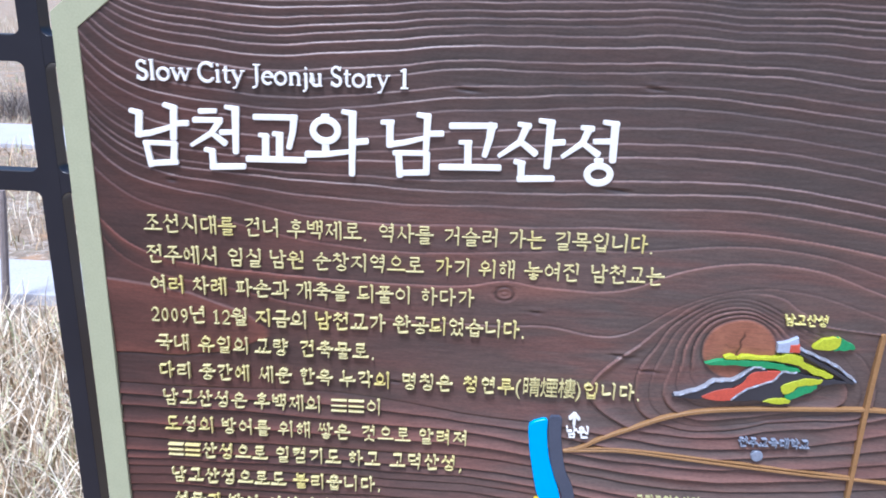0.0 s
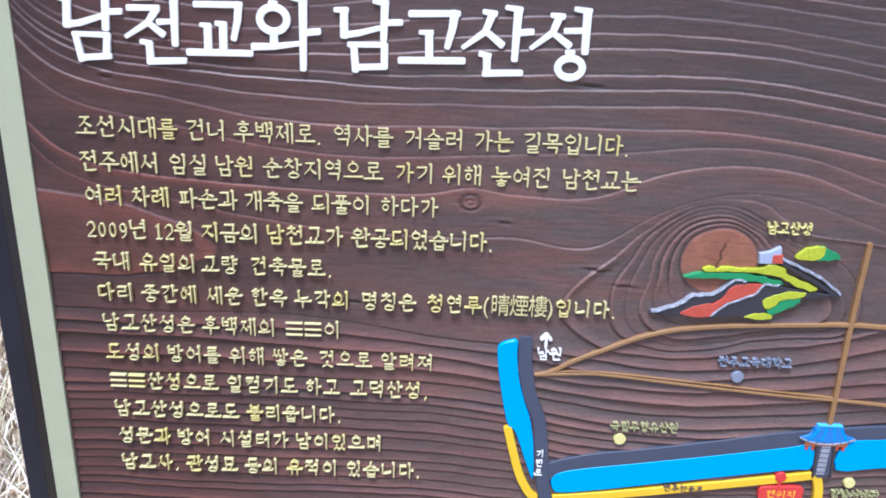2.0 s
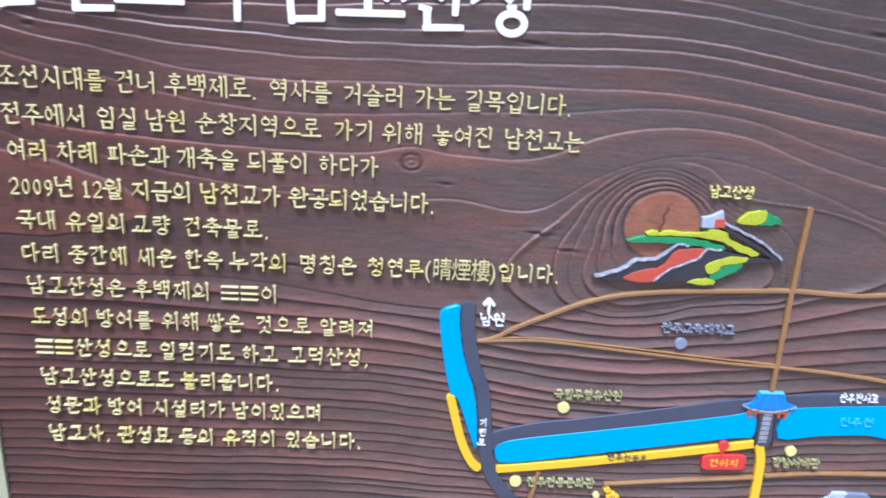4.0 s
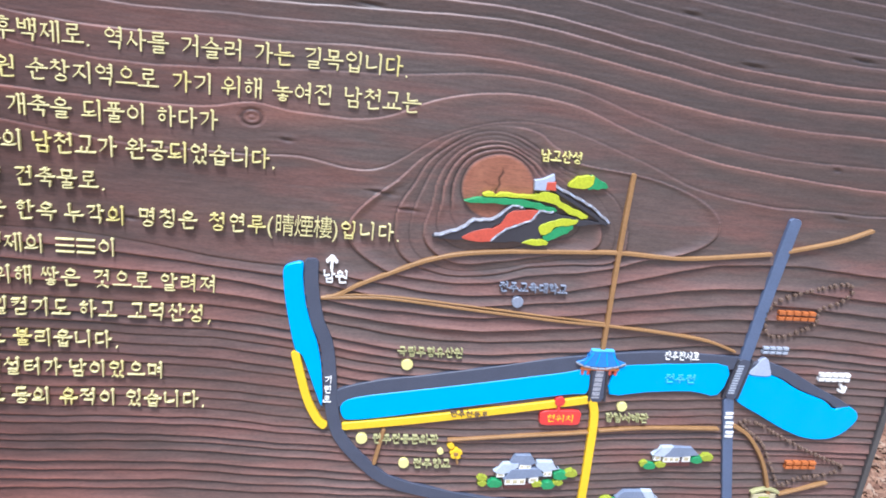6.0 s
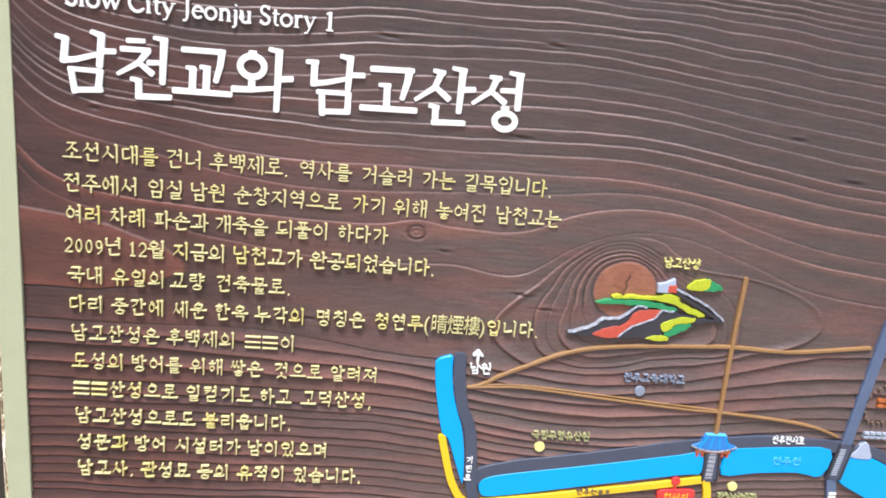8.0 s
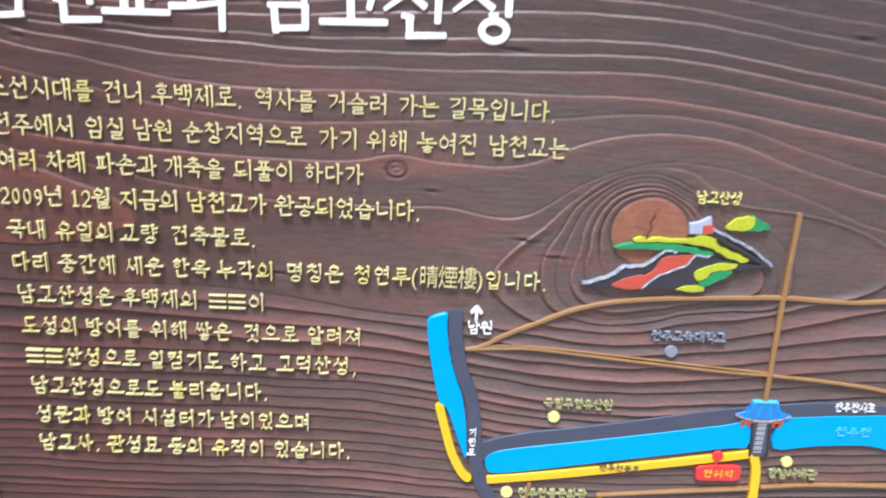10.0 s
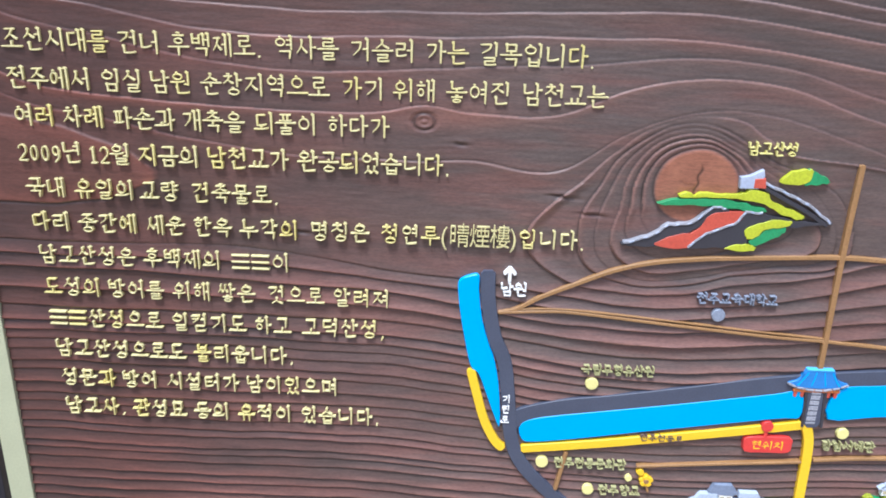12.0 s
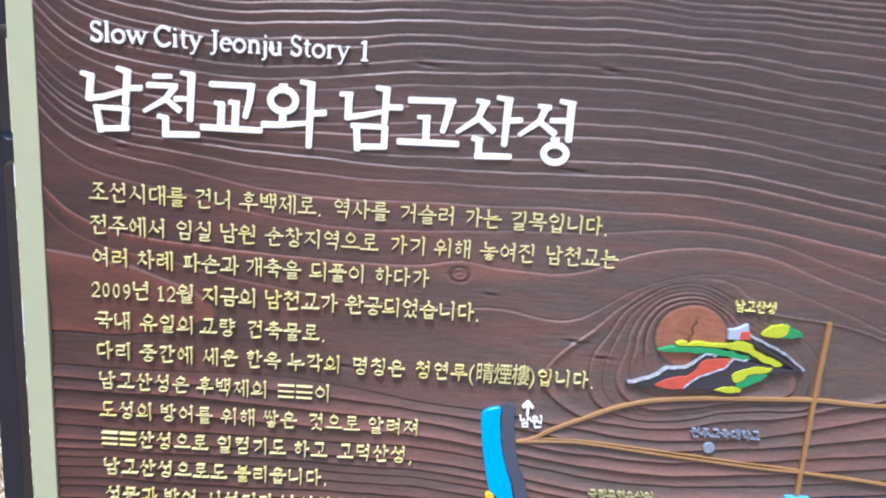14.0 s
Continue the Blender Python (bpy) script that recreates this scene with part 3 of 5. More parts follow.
    # gouges and small dents
    for gx, gz, gl in ((0.496, 1.628, 14), (0.70, 1.637, 12), (0.671, 1.522, 16), (0.157, 1.512, 6), (1.04, 1.55, 10), (1.13, 1.50, 14), (1.27, 1.52, 13), (1.275, 1.385, 5), (1.30, 1.322, 9), (0.59, 1.366, 7), (0.42, 1.262, 9), (1.36, 1.47, 12), (0.70, 1.313, 16), (0.735, 1.294, 13)):
        g = np.exp(-((X - gx) / (gl / 1000)) ** 2 - ((Z - gz + 0.1 * (X - gx)) / 0.0022) ** 2)
        height = height - 0.0014 * g + 0.0009 * np.exp(-((X - gx) / (gl / 1000)) ** 2 - ((Z - gz - 0.004) / 0.0025) ** 2)
        crack_shade = np.maximum(crack_shade, 0.45 * g)
    # a broad red tongue of heartwood
    top = np.interp(X, [0.066, 0.130, 0.167, 0.200, 0.237, 0.262], [1.386, 1.378, 1.371, 1.359, 1.347, 1.326]) + 0.0014 * soft_noise(X * 60, Z * 8, 33, 2)
    foot = np.interp(X, [0.066, 0.150, 0.206, 0.262], [1.285, 1.285, 1.292, 1.316]) + 0.0010 * soft_noise(X * 70, Z * 8, 35, 2)
    tongue = smooth(-0.002, 0.0015, top - Z) * smooth(-0.001, 0.0015, Z - foot) * smooth(0.268, 0.254, X)
    crest = np.clip(crest + tongue * (0.16 + 0.34 * np.exp(-(top - Z) / 0.014) + 0.45 * np.exp(-(Z - foot) / 0.010)), 0, 1)
    pale = np.maximum(pale, 0.40 * np.exp(-((Z - top) / 0.0015) ** 2) * smooth(0.262, 0.24, X))
    crack_shade = np.maximum(crack_shade, 0.60 * np.exp(-((Z - foot + 0.0015) / 0.0014) ** 2) * smooth(0.225, 0.20, X))
    height = height + 0.0009 * tongue
    crack_shade = np.clip(crack_shade, 0, 1)
    return height - 0.0012 * crack_shade, np.clip(crest, 0, 1), np.clip(pale, 0, 1), knot, crack_shade


def wood_panel():
    nz = 1080
    x, z = np.concatenate([np.arange(X0, 0.2, 0.0013), np.arange(0.2, 0.66, 0.0024), np.arange(0.66, 1.0, 0.0014), np.linspace(1.0, X1, 190)]), np.linspace(ZB, ZT, nz)
    nx = len(x)
    X, Z = np.meshgrid(x, z)
    height, crest, pale, knot, crack_shade = grain(X, Z)
    co = np.stack([X, np.maximum(0.0022 + 0.0030 * (1 - smooth(1.30, 1.40, Z)) - height, 0.0007), Z], -1).reshape(-1, 3)
    i = np.arange(nx * nz).reshape(nz, nx)
    quads = np.stack([i[:-1, :-1], i[:-1, 1:], i[1:, 1:], i[1:, :-1]], -1).reshape(-1, 4)
    mid = co[quads].mean(1)
    quads = quads[(mid[:, 2] - 1.679) < (mid[:, 0] - 0.060) * 0.78]
    me = bpy.data.meshes.new("wood_panel")
    me.vertices.add(len(co))
    me.vertices.foreach_set("co", co.ravel())
    me.loops.add(quads.size)
    me.loops.foreach_set("vertex_index", quads.ravel())
    me.polygons.add(len(quads))
    me.polygons.foreach_set("loop_start", np.arange(0, quads.size, 4))
    me.polygons.foreach_set("use_smooth", np.ones(len(quads), bool))
    me.update(calc_edges=True)
    for name, data in (("crest", crest), ("pale", pale), ("knot", knot), ("crack_shade", crack_shade)):
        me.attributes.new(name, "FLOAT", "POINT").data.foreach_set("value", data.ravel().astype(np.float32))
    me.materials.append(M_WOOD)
    ob = new("wood_panel", me)
    ob.parent = sign
    return tagged(ob, "dark stained sandblasted plank with raised grain and a knot")


wood_panel()
core = bmesh.new()
plate(core, [(0.066, 0.80), (1.450, 0.80), (1.450, 1.79), (0.22, 1.79), (0.066, 1.677)], 0.0295, 0.0096, 0.001)
part("backing", core, M_DARK, sign, "dark backing behind the carved plank")

# painted edge strip round the board, with a cut corner
bm = bmesh.new()
EDGE_IN = [(0.066, 0.80), (0.0665, 1.30), (0.067, 1.679), (0.212, 1.792), (0.80, 1.793), (1.452, 1.793)]
EDGE_OUT = [(0.037, 0.80), (0.037, 1.30), (0.038, 1.694), (0.200, 1.822), (0.80, 1.822), (1.452, 1.822)]
rows = [[bm.verts.new((p[0], y, p[1])) for p, y in ((o, 0.028), (o, 0.0008), ((o[0] + 0.0008, o[1]), 0.0), ((i[0] - 0.0006, i[1]), 0.0), (i, 0.0006), (i, 0.028))] for o, i in zip(EDGE_OUT, EDGE_IN)]
for r, q in zip(rows, rows[1:]):
    for k in range(5):
        bm.faces.new((r[k], r[k + 1], q[k + 1], q[k]))
bm.faces.new(rows[0]), bm.faces.new(rows[-1])
bmesh.ops.recalc_face_normals(bm, faces=bm.faces)
part("edge_strip", bm, M_CREAM, sign, "pale green-cream painted edge with a cut corner")
bm = bmesh.new()
plate(bm, [(1.452, 0.78), (1.461, 0.78), (1.461, 1.82), (1.452, 1.82)], 0.028, -0.001, 0.001)
part("edge_strip", bm, M_STRIP, sign, "grey metal end strip")

BACK = 0.0090
TITLE_Y, TEXT_Y, MAP_Y = -0.0008, -0.0004, -0.0003


# ---------------------------------------------------------------- title letters, drawn with a broad brush
def brush(name, strokes, material, width, front, rings=(), label=""):
    bm = bmesh.new()
    for n, (pts, k0, k1) in enumerate(strokes):
        stroke(bm, mm(pts), width * k0, width * k1, BACK, front - 0.00006 * n, 0.0003)
    for n, (cx, cz, rx, rz, k) in enumerate(rings):
        ring_plate(bm, cx / 1000, cz / 1000, rx / 1000, rz / 1000, width * k, front - 0.0003 - 0.00012 * n)
    return part(name, bm, material, sign, label)


def ring_plate(bm, cx, cz, rx, rz, w, front, n=28):
    loops = []
    for d, y in ((w / 2, BACK), (w / 2, front + 0.0005), (w / 2 - 0.0005, front), (-w / 2 + 0.0005, front), (-w / 2, front + 0.0005), (-w / 2, BACK)):
        loops.append([bm.verts.new((cx + (rx + d) * math.cos(6.28319 * i / n), y, cz + (rz + d) * math.sin(6.28319 * i / n))) for i in range(n)])
    for r, q in zip(loops, loops[1:]):
        for i in range(n):
            bm.faces.new((r[i], r[(i + 1) % n], q[(i + 1) % n], q[i]))


TW = 0.0065
brush("title_letter", [([(116, 1591), (129, 1588)], 0.8, 1),
                       ([(127, 1589), (124, 1562)], 1.3, 1.3),
                       ([(122, 1564), (137, 1566), (162, 1574)], 1.1, 0.9),
                       ([(155, 1599), (168, 1595)], 0.8, 1.1),
                       ([(167, 1597), (164, 1560)], 1.3, 1.2),
                       ([(166, 1578), (182, 1579)], 1, 1),
                       ([(129, 1555), (167, 1555)], 0.8, 0.9),
                       ([(132, 1555), (136, 1528)], 1.1, 1.1),
                       ([(165, 1556), (162, 1532)], 1.2, 1.2),
                       ([(135, 1531), (167, 1534)], 1, 1)], M_WHITE, TW, TITLE_Y)
brush("title_letter", [([(195, 1593), (215, 1594)], 0.9, 0.8),
                       ([(188, 1583), (221, 1584)], 1, 0.9),
                       ([(219, 1584), (208, 1569), (184, 1554)], 1.2, 0.7),
                       ([(207, 1570), (224, 1557)], 0.9, 1.1),
                       ([(218, 1570), (234, 1571)], 1, 0.8),
                       ([(225, 1599), (240, 1597)], 0.7, 1),
                       ([(237, 1598), (235, 1547)], 1.4, 1.1),
                       ([(199, 1550), (210, 1548)], 0.8, 0.9),
                       ([(208, 1549), (208, 1529)], 1.2, 1.2),
                       ([(205, 1530), (245, 1532)], 1.1, 1)], M_WHITE, TW, TITLE_Y)
brush("title_letter", [([(257, 1589), (306, 1590)], 1, 1),
                       ([(303, 1592), (301, 1574), (296, 1555)], 1.3, 1),
                       ([(262, 1569), (272, 1568)], 0.7, 0.9),
                       ([(270, 1569), (269, 1542)], 1.3, 1.3),
                       ([(278, 1571), (289, 1570)], 0.8, 0.9),
                       ([(286, 1571), (285, 1543)], 1.3, 1.3),
                       ([(247, 1541), (315, 1542)], 1.1, 1)], M_WHITE, TW, TITLE_Y)
brush("title_letter", [([(334, 1593), (342, 1593)], 0.8, 0.8),
                       ([(338, 1564), (338, 1550)], 1.2, 1.4),
                       ([(315, 1549), (338, 1550), (365, 1554)], 1.2, 0.8),
                       ([(357, 1599), (371, 1597)], 0.8, 1),
                       ([(369, 1599), (368, 1527)], 1.4, 1.1),
                       ([(370, 1565), (386, 1567)], 1.1, 1.1)], M_WHITE, TW, TITLE_Y, [(338, 1577, 14.0, 12.0, 1.2)])
brush("title_letter", [([(401, 1589), (415, 1589)], 0.8, 1),
                       ([(411, 1590), (411, 1562)], 1.3, 1.3),
                       ([(409, 1564), (427, 1567), (449, 1573)], 1.1, 0.8),
                       ([(441, 1599), (456, 1597)], 0.8, 1.1),
                       ([(453, 1598), (452, 1560)], 1.3, 1.1),
                       ([(453, 1578), (471, 1579)], 1, 1),
                       ([(415, 1555), (455, 1556)], 0.9, 0.9),
                       ([(421, 1555), (423, 1528)], 1.2, 1.2),
                       ([(453, 1557), (453, 1532)], 1.2, 1.2),
                       ([(421, 1532), (455, 1534)], 1, 1)], M_WHITE, TW, TITLE_Y)
brush("title_letter", [([(478, 1588), (530, 1590)], 1.1, 1),
                       ([(525, 1592), (523, 1575), (518, 1555)], 1.5, 1),
                       ([(489, 1570), (503, 1570)], 0.7, 0.9),
                       ([(499, 1571), (500, 1542)], 1.3, 1.3),
                       ([(468, 1541), (537, 1543)], 1.1, 1.1)], M_WHITE, TW, TITLE_Y)
brush("title_letter", [([(554, 1593), (568, 1591)], 0.8, 1),
                       ([(564, 1592), (557, 1573), (534, 1556)], 1.3, 0.7),
                       ([(556, 1575), (576, 1560)], 1, 1.2),
                       ([(577, 1598), (594, 1596)], 0.8, 1),
                       ([(590, 1597), (589, 1545)], 1.4, 1.1),
                       ([(589, 1573), (607, 1575)], 1.1, 1),
                       ([(552, 1551), (564, 1549)], 0.9, 0.9),
                       ([(560, 1550), (561, 1530)], 1.3, 1.2),
                       ([(557, 1531), (598, 1533)], 1.1, 1)], M_WHITE, TW, TITLE_Y)
brush("title_letter", [([(624, 1592), (638, 1591)], 0.8, 1),
                       ([(633, 1592), (627, 1575), (605, 1558)], 1.3, 0.7),
                       ([(625, 1576), (646, 1562)], 0.9, 1.2),
                       ([(639, 1577), (661, 1578)], 0.9, 1),
                       ([(648, 1599), (665, 1597)], 0.8, 1),
                       ([(661, 1598), (662, 1555)], 1.4, 1.2),
                       ([(642, 1556), (651, 1556)], 0.8, 0.8)], M_WHITE, TW, TITLE_Y, [(648, 1540, 13.0, 10.0, 1.2)])


# ---------------------------------------------------------------- heading in roman capitals and small letters with serifs
# strokes on a grid: x-height 60, capitals 92, descender -26; each with its pen width
def arc(cx, cy, rx, ry, a0, a1, n=9):
    return [(cx + rx * math.cos(radians(a0 + (a1 - a0) * i / n)), cy + ry * math.sin(radians(a0 + (a1 - a0) * i / n))) for i in range(n + 1)]


def serif(x, y, half=9):
    return ([(x - half, y), (x + half, y)], 6)


STEM, THIN = 13, 7
ROMAN = {
    "S": (54, [(arc(26, 68, 17, 20, 20, 250) , 10), (arc(27, 23, 19, 21, 80, -160), 12), ([(18, 51), (34, 42)], 13), ([(44, 72), (46, 90)], 5), ([(6, 4), (8, 22)], 5)]),
    "C": (72, [(arc(40, 46, 32, 43, 40, 320, 16), 12), ([(65, 70), (67, 90)], 6), ([(64, 20), (68, 16)], 7)]),
    "J": (40, [([(22, 90), (22, 8)], STEM), (arc(8, 6, 14, 22, 0, -110, 6), 9), serif(22, 89, 14)]),
    "l": (30, [([(15, 94), (15, 3)], STEM), serif(15, 3), ([(6, 92), (15, 94)], 6)]),
    "i": (30, [([(15, 58), (15, 3)], STEM), serif(15, 3), ([(6, 56), (15, 58)], 6), ([(14, 80), (16, 82)], 14)]),
    "o": (60, [(arc(30, 30, 23, 27, 0, 360, 22), 11)]),
    "w": (88, [([(10, 58), (27, 4)], 12), ([(27, 4), (44, 56)], THIN), ([(44, 58), (61, 4)], 12), ([(61, 4), (78, 56)], THIN), serif(10, 58), serif(44, 58), serif(78, 58)]),
    "t": (38, [([(18, 76), (18, 14)], 12), (arc(28, 13, 10, 11, 180, 300, 5), 8), ([(6, 57), (34, 57)], 7)]),
    "y": (58, [([(10, 58), (30, 6)], 12), ([(50, 58), (28, 0), (20, -20), (8, -22)], THIN), serif(10, 58), serif(50, 58)]),
    "e": (54, [(arc(28, 30, 21, 27, 5, 315, 16), 11), ([(9, 35), (48, 35)], 6)]),
    "n": (64, [([(16, 58), (16, 3)], STEM), (arc(32, 36, 17, 20, 150, 0, 7) + [(49, 3)], 12), serif(16, 3), serif(49, 3), ([(7, 56), (16, 58)], 6)]),
    "j": (28, [([(16, 58), (16, -12)], STEM), (arc(6, -10, 10, 14, 0, -110, 5), 8), ([(7, 56), (16, 58)], 6), ([(15, 80), (17, 82)], 14)]),
    "u": (64, [([(14, 58), (14, 22)] + arc(31, 22, 17, 19, 180, 320, 7), 12), ([(48, 58), (48, 3)], STEM), ([(5, 57), (14, 58)], 6), ([(39, 57), (48, 58)], 6), ([(48, 3), (57, 3)], 6)]),
    "r": (46, [([(16, 58), (16, 3)], STEM), (arc(32, 38, 15, 19, 165, 55, 5), 10), serif(16, 3, 11), ([(7, 56), (16, 58)], 6)]),
    "1": (46, [([(24, 90), (24, 3)], STEM), serif(24, 3, 13), ([(10, 80), (24, 90)], 7)]),
}


def roman_words(words, material, front):
    """words: text, left end, right end, base line and capital height, in metres."""
    for text, x0, x1, zb, cap in words:
        full = sum(ROMAN[c][0] for c in text)
        sx, sz, x = (x1 - x0) / full, cap / 92, x0
        for c in text:
            bm = bmesh.new()
            for n, (pts, w) in enumerate(ROMAN[c][1]):
                P = [(x + px * sx, zb + pz * sz) for px, pz in pts]
                stroke(bm, P, w * sx * 1.02, None, BACK, front - 0.0001 * n, 0.0003)
            part("heading_letter", bm, material, sign)
            x += ROMAN[c][0] * sx


roman_words([("Slow", 0.127, 0.190, 1.6255, 0.0215), ("City", 0.196, 0.249, 1.6255, 0.0215), ("Jeonju", 0.257, 0.337, 1.6255, 0.0215),
             ("Story", 0.344, 0.410, 1.6265, 0.0215), ("1", 0.419, 0.433, 1.6265, 0.0215)], M_WHITE, -0.0010)


# ---------------------------------------------------------------- body text
LEAVE_OUT = "#"


class Letters:
    """Solid letters of the built-in font, one mesh for each character and paint."""
    def __init__(self):
        self.done = {}

    def prepare(self, chars, weight):
        made = []
        for c in sorted(set(chars)):
            if (c, weight) in self.done or c == " ":
                continue
            cu = bpy.data.curves.new("letter", "FONT")
            cu.body, cu.offset, cu.extrude, cu.resolution_u = c, weight, 0.10, 3
            ob = new("letter", cu)
            made.append((c, ob))
        bpy.context.view_layer.update()
        dg = bpy.context.evaluated_depsgraph_get()
        for c, ob in made:
            me = bpy.data.meshes.new_from_object(ob.evaluated_get(dg))
            co = np.empty(len(me.vertices) * 3)
            me.vertices.foreach_get("co", co)
            co = co.reshape(-1, 3)
            self.done[c, weight] = (me, co[:, 0].min(), co[:, 0].max(), {})
            cu = ob.data
            bpy.data.objects.remove(ob)
            bpy.data.curves.remove(cu)

    def mesh(self, c, weight, material):
        me, a, b, byname = self.done[c, weight]
        if material.name not in byname:
            m = me.copy()
            m.name = "letter"
            m.materials.clear()
            m.materials.append(material)
            byname[material.name] = m
        return byname[material.name], a, b


# Syllables are put together from brush strokes in a cell 100 wide and 100 high.
LEADS = "ㄱㄲㄴㄷㄸㄹㅁㅂㅃㅅㅆㅇㅈㅉㅊㅋㅌㅍㅎ"
VOWELS = "ㅏㅐㅑㅒㅓㅔㅕㅖㅗㅘㅙㅚㅛㅜㅝㅞㅟㅠㅡㅢㅣ"
TAILS = " ㄱㄲㄳㄴㄵㄶㄷㄹㄺㄻㄼㄽㄾㄿㅀㅁㅂㅄㅅㅆㅇㅈㅊㅋㅌㅍㅎ"
PEN_V, PEN_H = 10.2, 7.0
SHAPES = {
    "ㄴ": [("v", [(.0, 1), (.12, .97), (.12, .12)]), ("h", [(.12, .07), (.55, .08), (1, .2)])],
    "ㄷ": [("h", [(.08, .95), (.92, .97)]), ("v", [(.14, .95), (.14, .12)]), ("h", [(.12, .06), (.6, .07), (1, .17)])],
    "ㄹ": [("h", [(.05, .95), (.9, .97)]), ("v", [(.87, .97), (.85, .55)]), ("h", [(.12, .53), (.88, .54)]), ("v", [(.14, .53), (.14, .1)]), ("h", [(.12, .05), (.6, .06), (1, .14)])],
    "ㅁ": [("v", [(.02, 1), (.14, .96), (.16, .0)]), ("h", [(.12, .93), (.88, .95)]), ("v", [(.88, .95), (.87, 0)]), ("h", [(.14, .08), (.88, .09)])],
    "ㅂ": [("v", [(.04, 1), (.14, .98), (.15, .0)]), ("v", [(.88, 1), (.87, 0)]), ("h", [(.14, .55), (.88, .56)]), ("h", [(.14, .08), (.88, .09)])],
    "ㅅ": [("d", [(.38, 1), (.52, .96), (.4, .5), (.0, .02)]), ("e", [(.44, .58), (.68, .3), (1, .06)])],
    "ㅈ": [("h", [(.08, .92), (.9, .95)]), ("d", [(.66, .93), (.42, .45), (.0, .02)]), ("e", [(.47, .52), (.7, .27), (1, .06)])],
    "ㅊ": [("h", [(.36, 1.12), (.62, 1.06)]), ("h", [(.08, .84), (.9, .87)]), ("d", [(.66, .85), (.42, .4), (.0, .02)]), ("e", [(.47, .47), (.7, .25), (1, .06)])],
    "ㅌ": [("h", [(.08, .95), (.92, .97)]), ("h", [(.14, .53), (.88, .55)]), ("v", [(.14, .95), (.14, .12)]), ("h", [(.12, .06), (.6, .07), (1, .17)])],
    "ㅍ": [("h", [(.05, .93), (.95, .95)]), ("h", [(.0, .06), (.55, .07), (1, .13)]), ("v", [(.32, .93), (.36, .08)]), ("v", [(.7, .93), (.66, .08)])],
    "ㅇ": [("o", (.5, .46, .46, .46)), ("h", [(.36, 1.06), (.52, .98)])],
    "ㅎ": [("h", [(.36, 1.1), (.62, 1.03)]), ("h", [(.05, .82), (.95, .84)]), ("o", (.5, .3, .36, .31))],
}
G_OPEN = [("h", [(.05, .93), (.9, .96)]), ("d", [(.88, .97), (.78, .5), (.2, .0)])]
G_DOWN = [("h", [(.05, .93), (.92, .96)]), ("v", [(.9, .97), (.84, .02)])]


def jamo(c, open_side):
    if c in "ㄱㅋ":
        base = list(G_OPEN if open_side else G_DOWN)
        return base + ([("h", [(.1, .52), (.8, .55)])] if c == "ㅋ" else [])
    return SHAPES[c]


def boxed(c, x0, y0, x1, y1, open_side=False):
    pair = {"ㄲ": "ㄱㄱ", "ㄸ": "ㄷㄷ", "ㅃ": "ㅂㅂ", "ㅆ": "ㅅㅅ", "ㅉ": "ㅈㅈ", "ㄳ": "ㄱㅅ", "ㄵ": "ㄴㅈ", "ㄶ": "ㄴㅎ", "ㄺ": "ㄹㄱ", "ㄻ": "ㄹㅁ", "ㄼ": "ㄹㅂ", "ㅀ": "ㄹㅎ", "ㅄ": "ㅂㅅ"}.get(c)
    if pair:
        m = (x0 + x1) / 2
        return boxed(pair[0], x0 - 2, y0, m + 1, y1, open_side) + boxed(pair[1], m - 1, y0, x1 + 2, y1, open_side)
    out = []
    for kind, pts in jamo(c, open_side):
        if kind == "o":
            cx, cy, rx, ry = pts
            out.append(("o", (x0 + cx * (x1 - x0), y0 + cy * (y1 - y0), rx * (x1 - x0), ry * (y1 - y0))))
        else:
            out.append((kind, [(x0 + px * (x1 - x0), y0 + py * (y1 - y0)) for px, py in pts]))
    return out


def stem(x, top, low):
    return ("v", [(x - 11, top + 1), (x, top - 5), (x, low)])


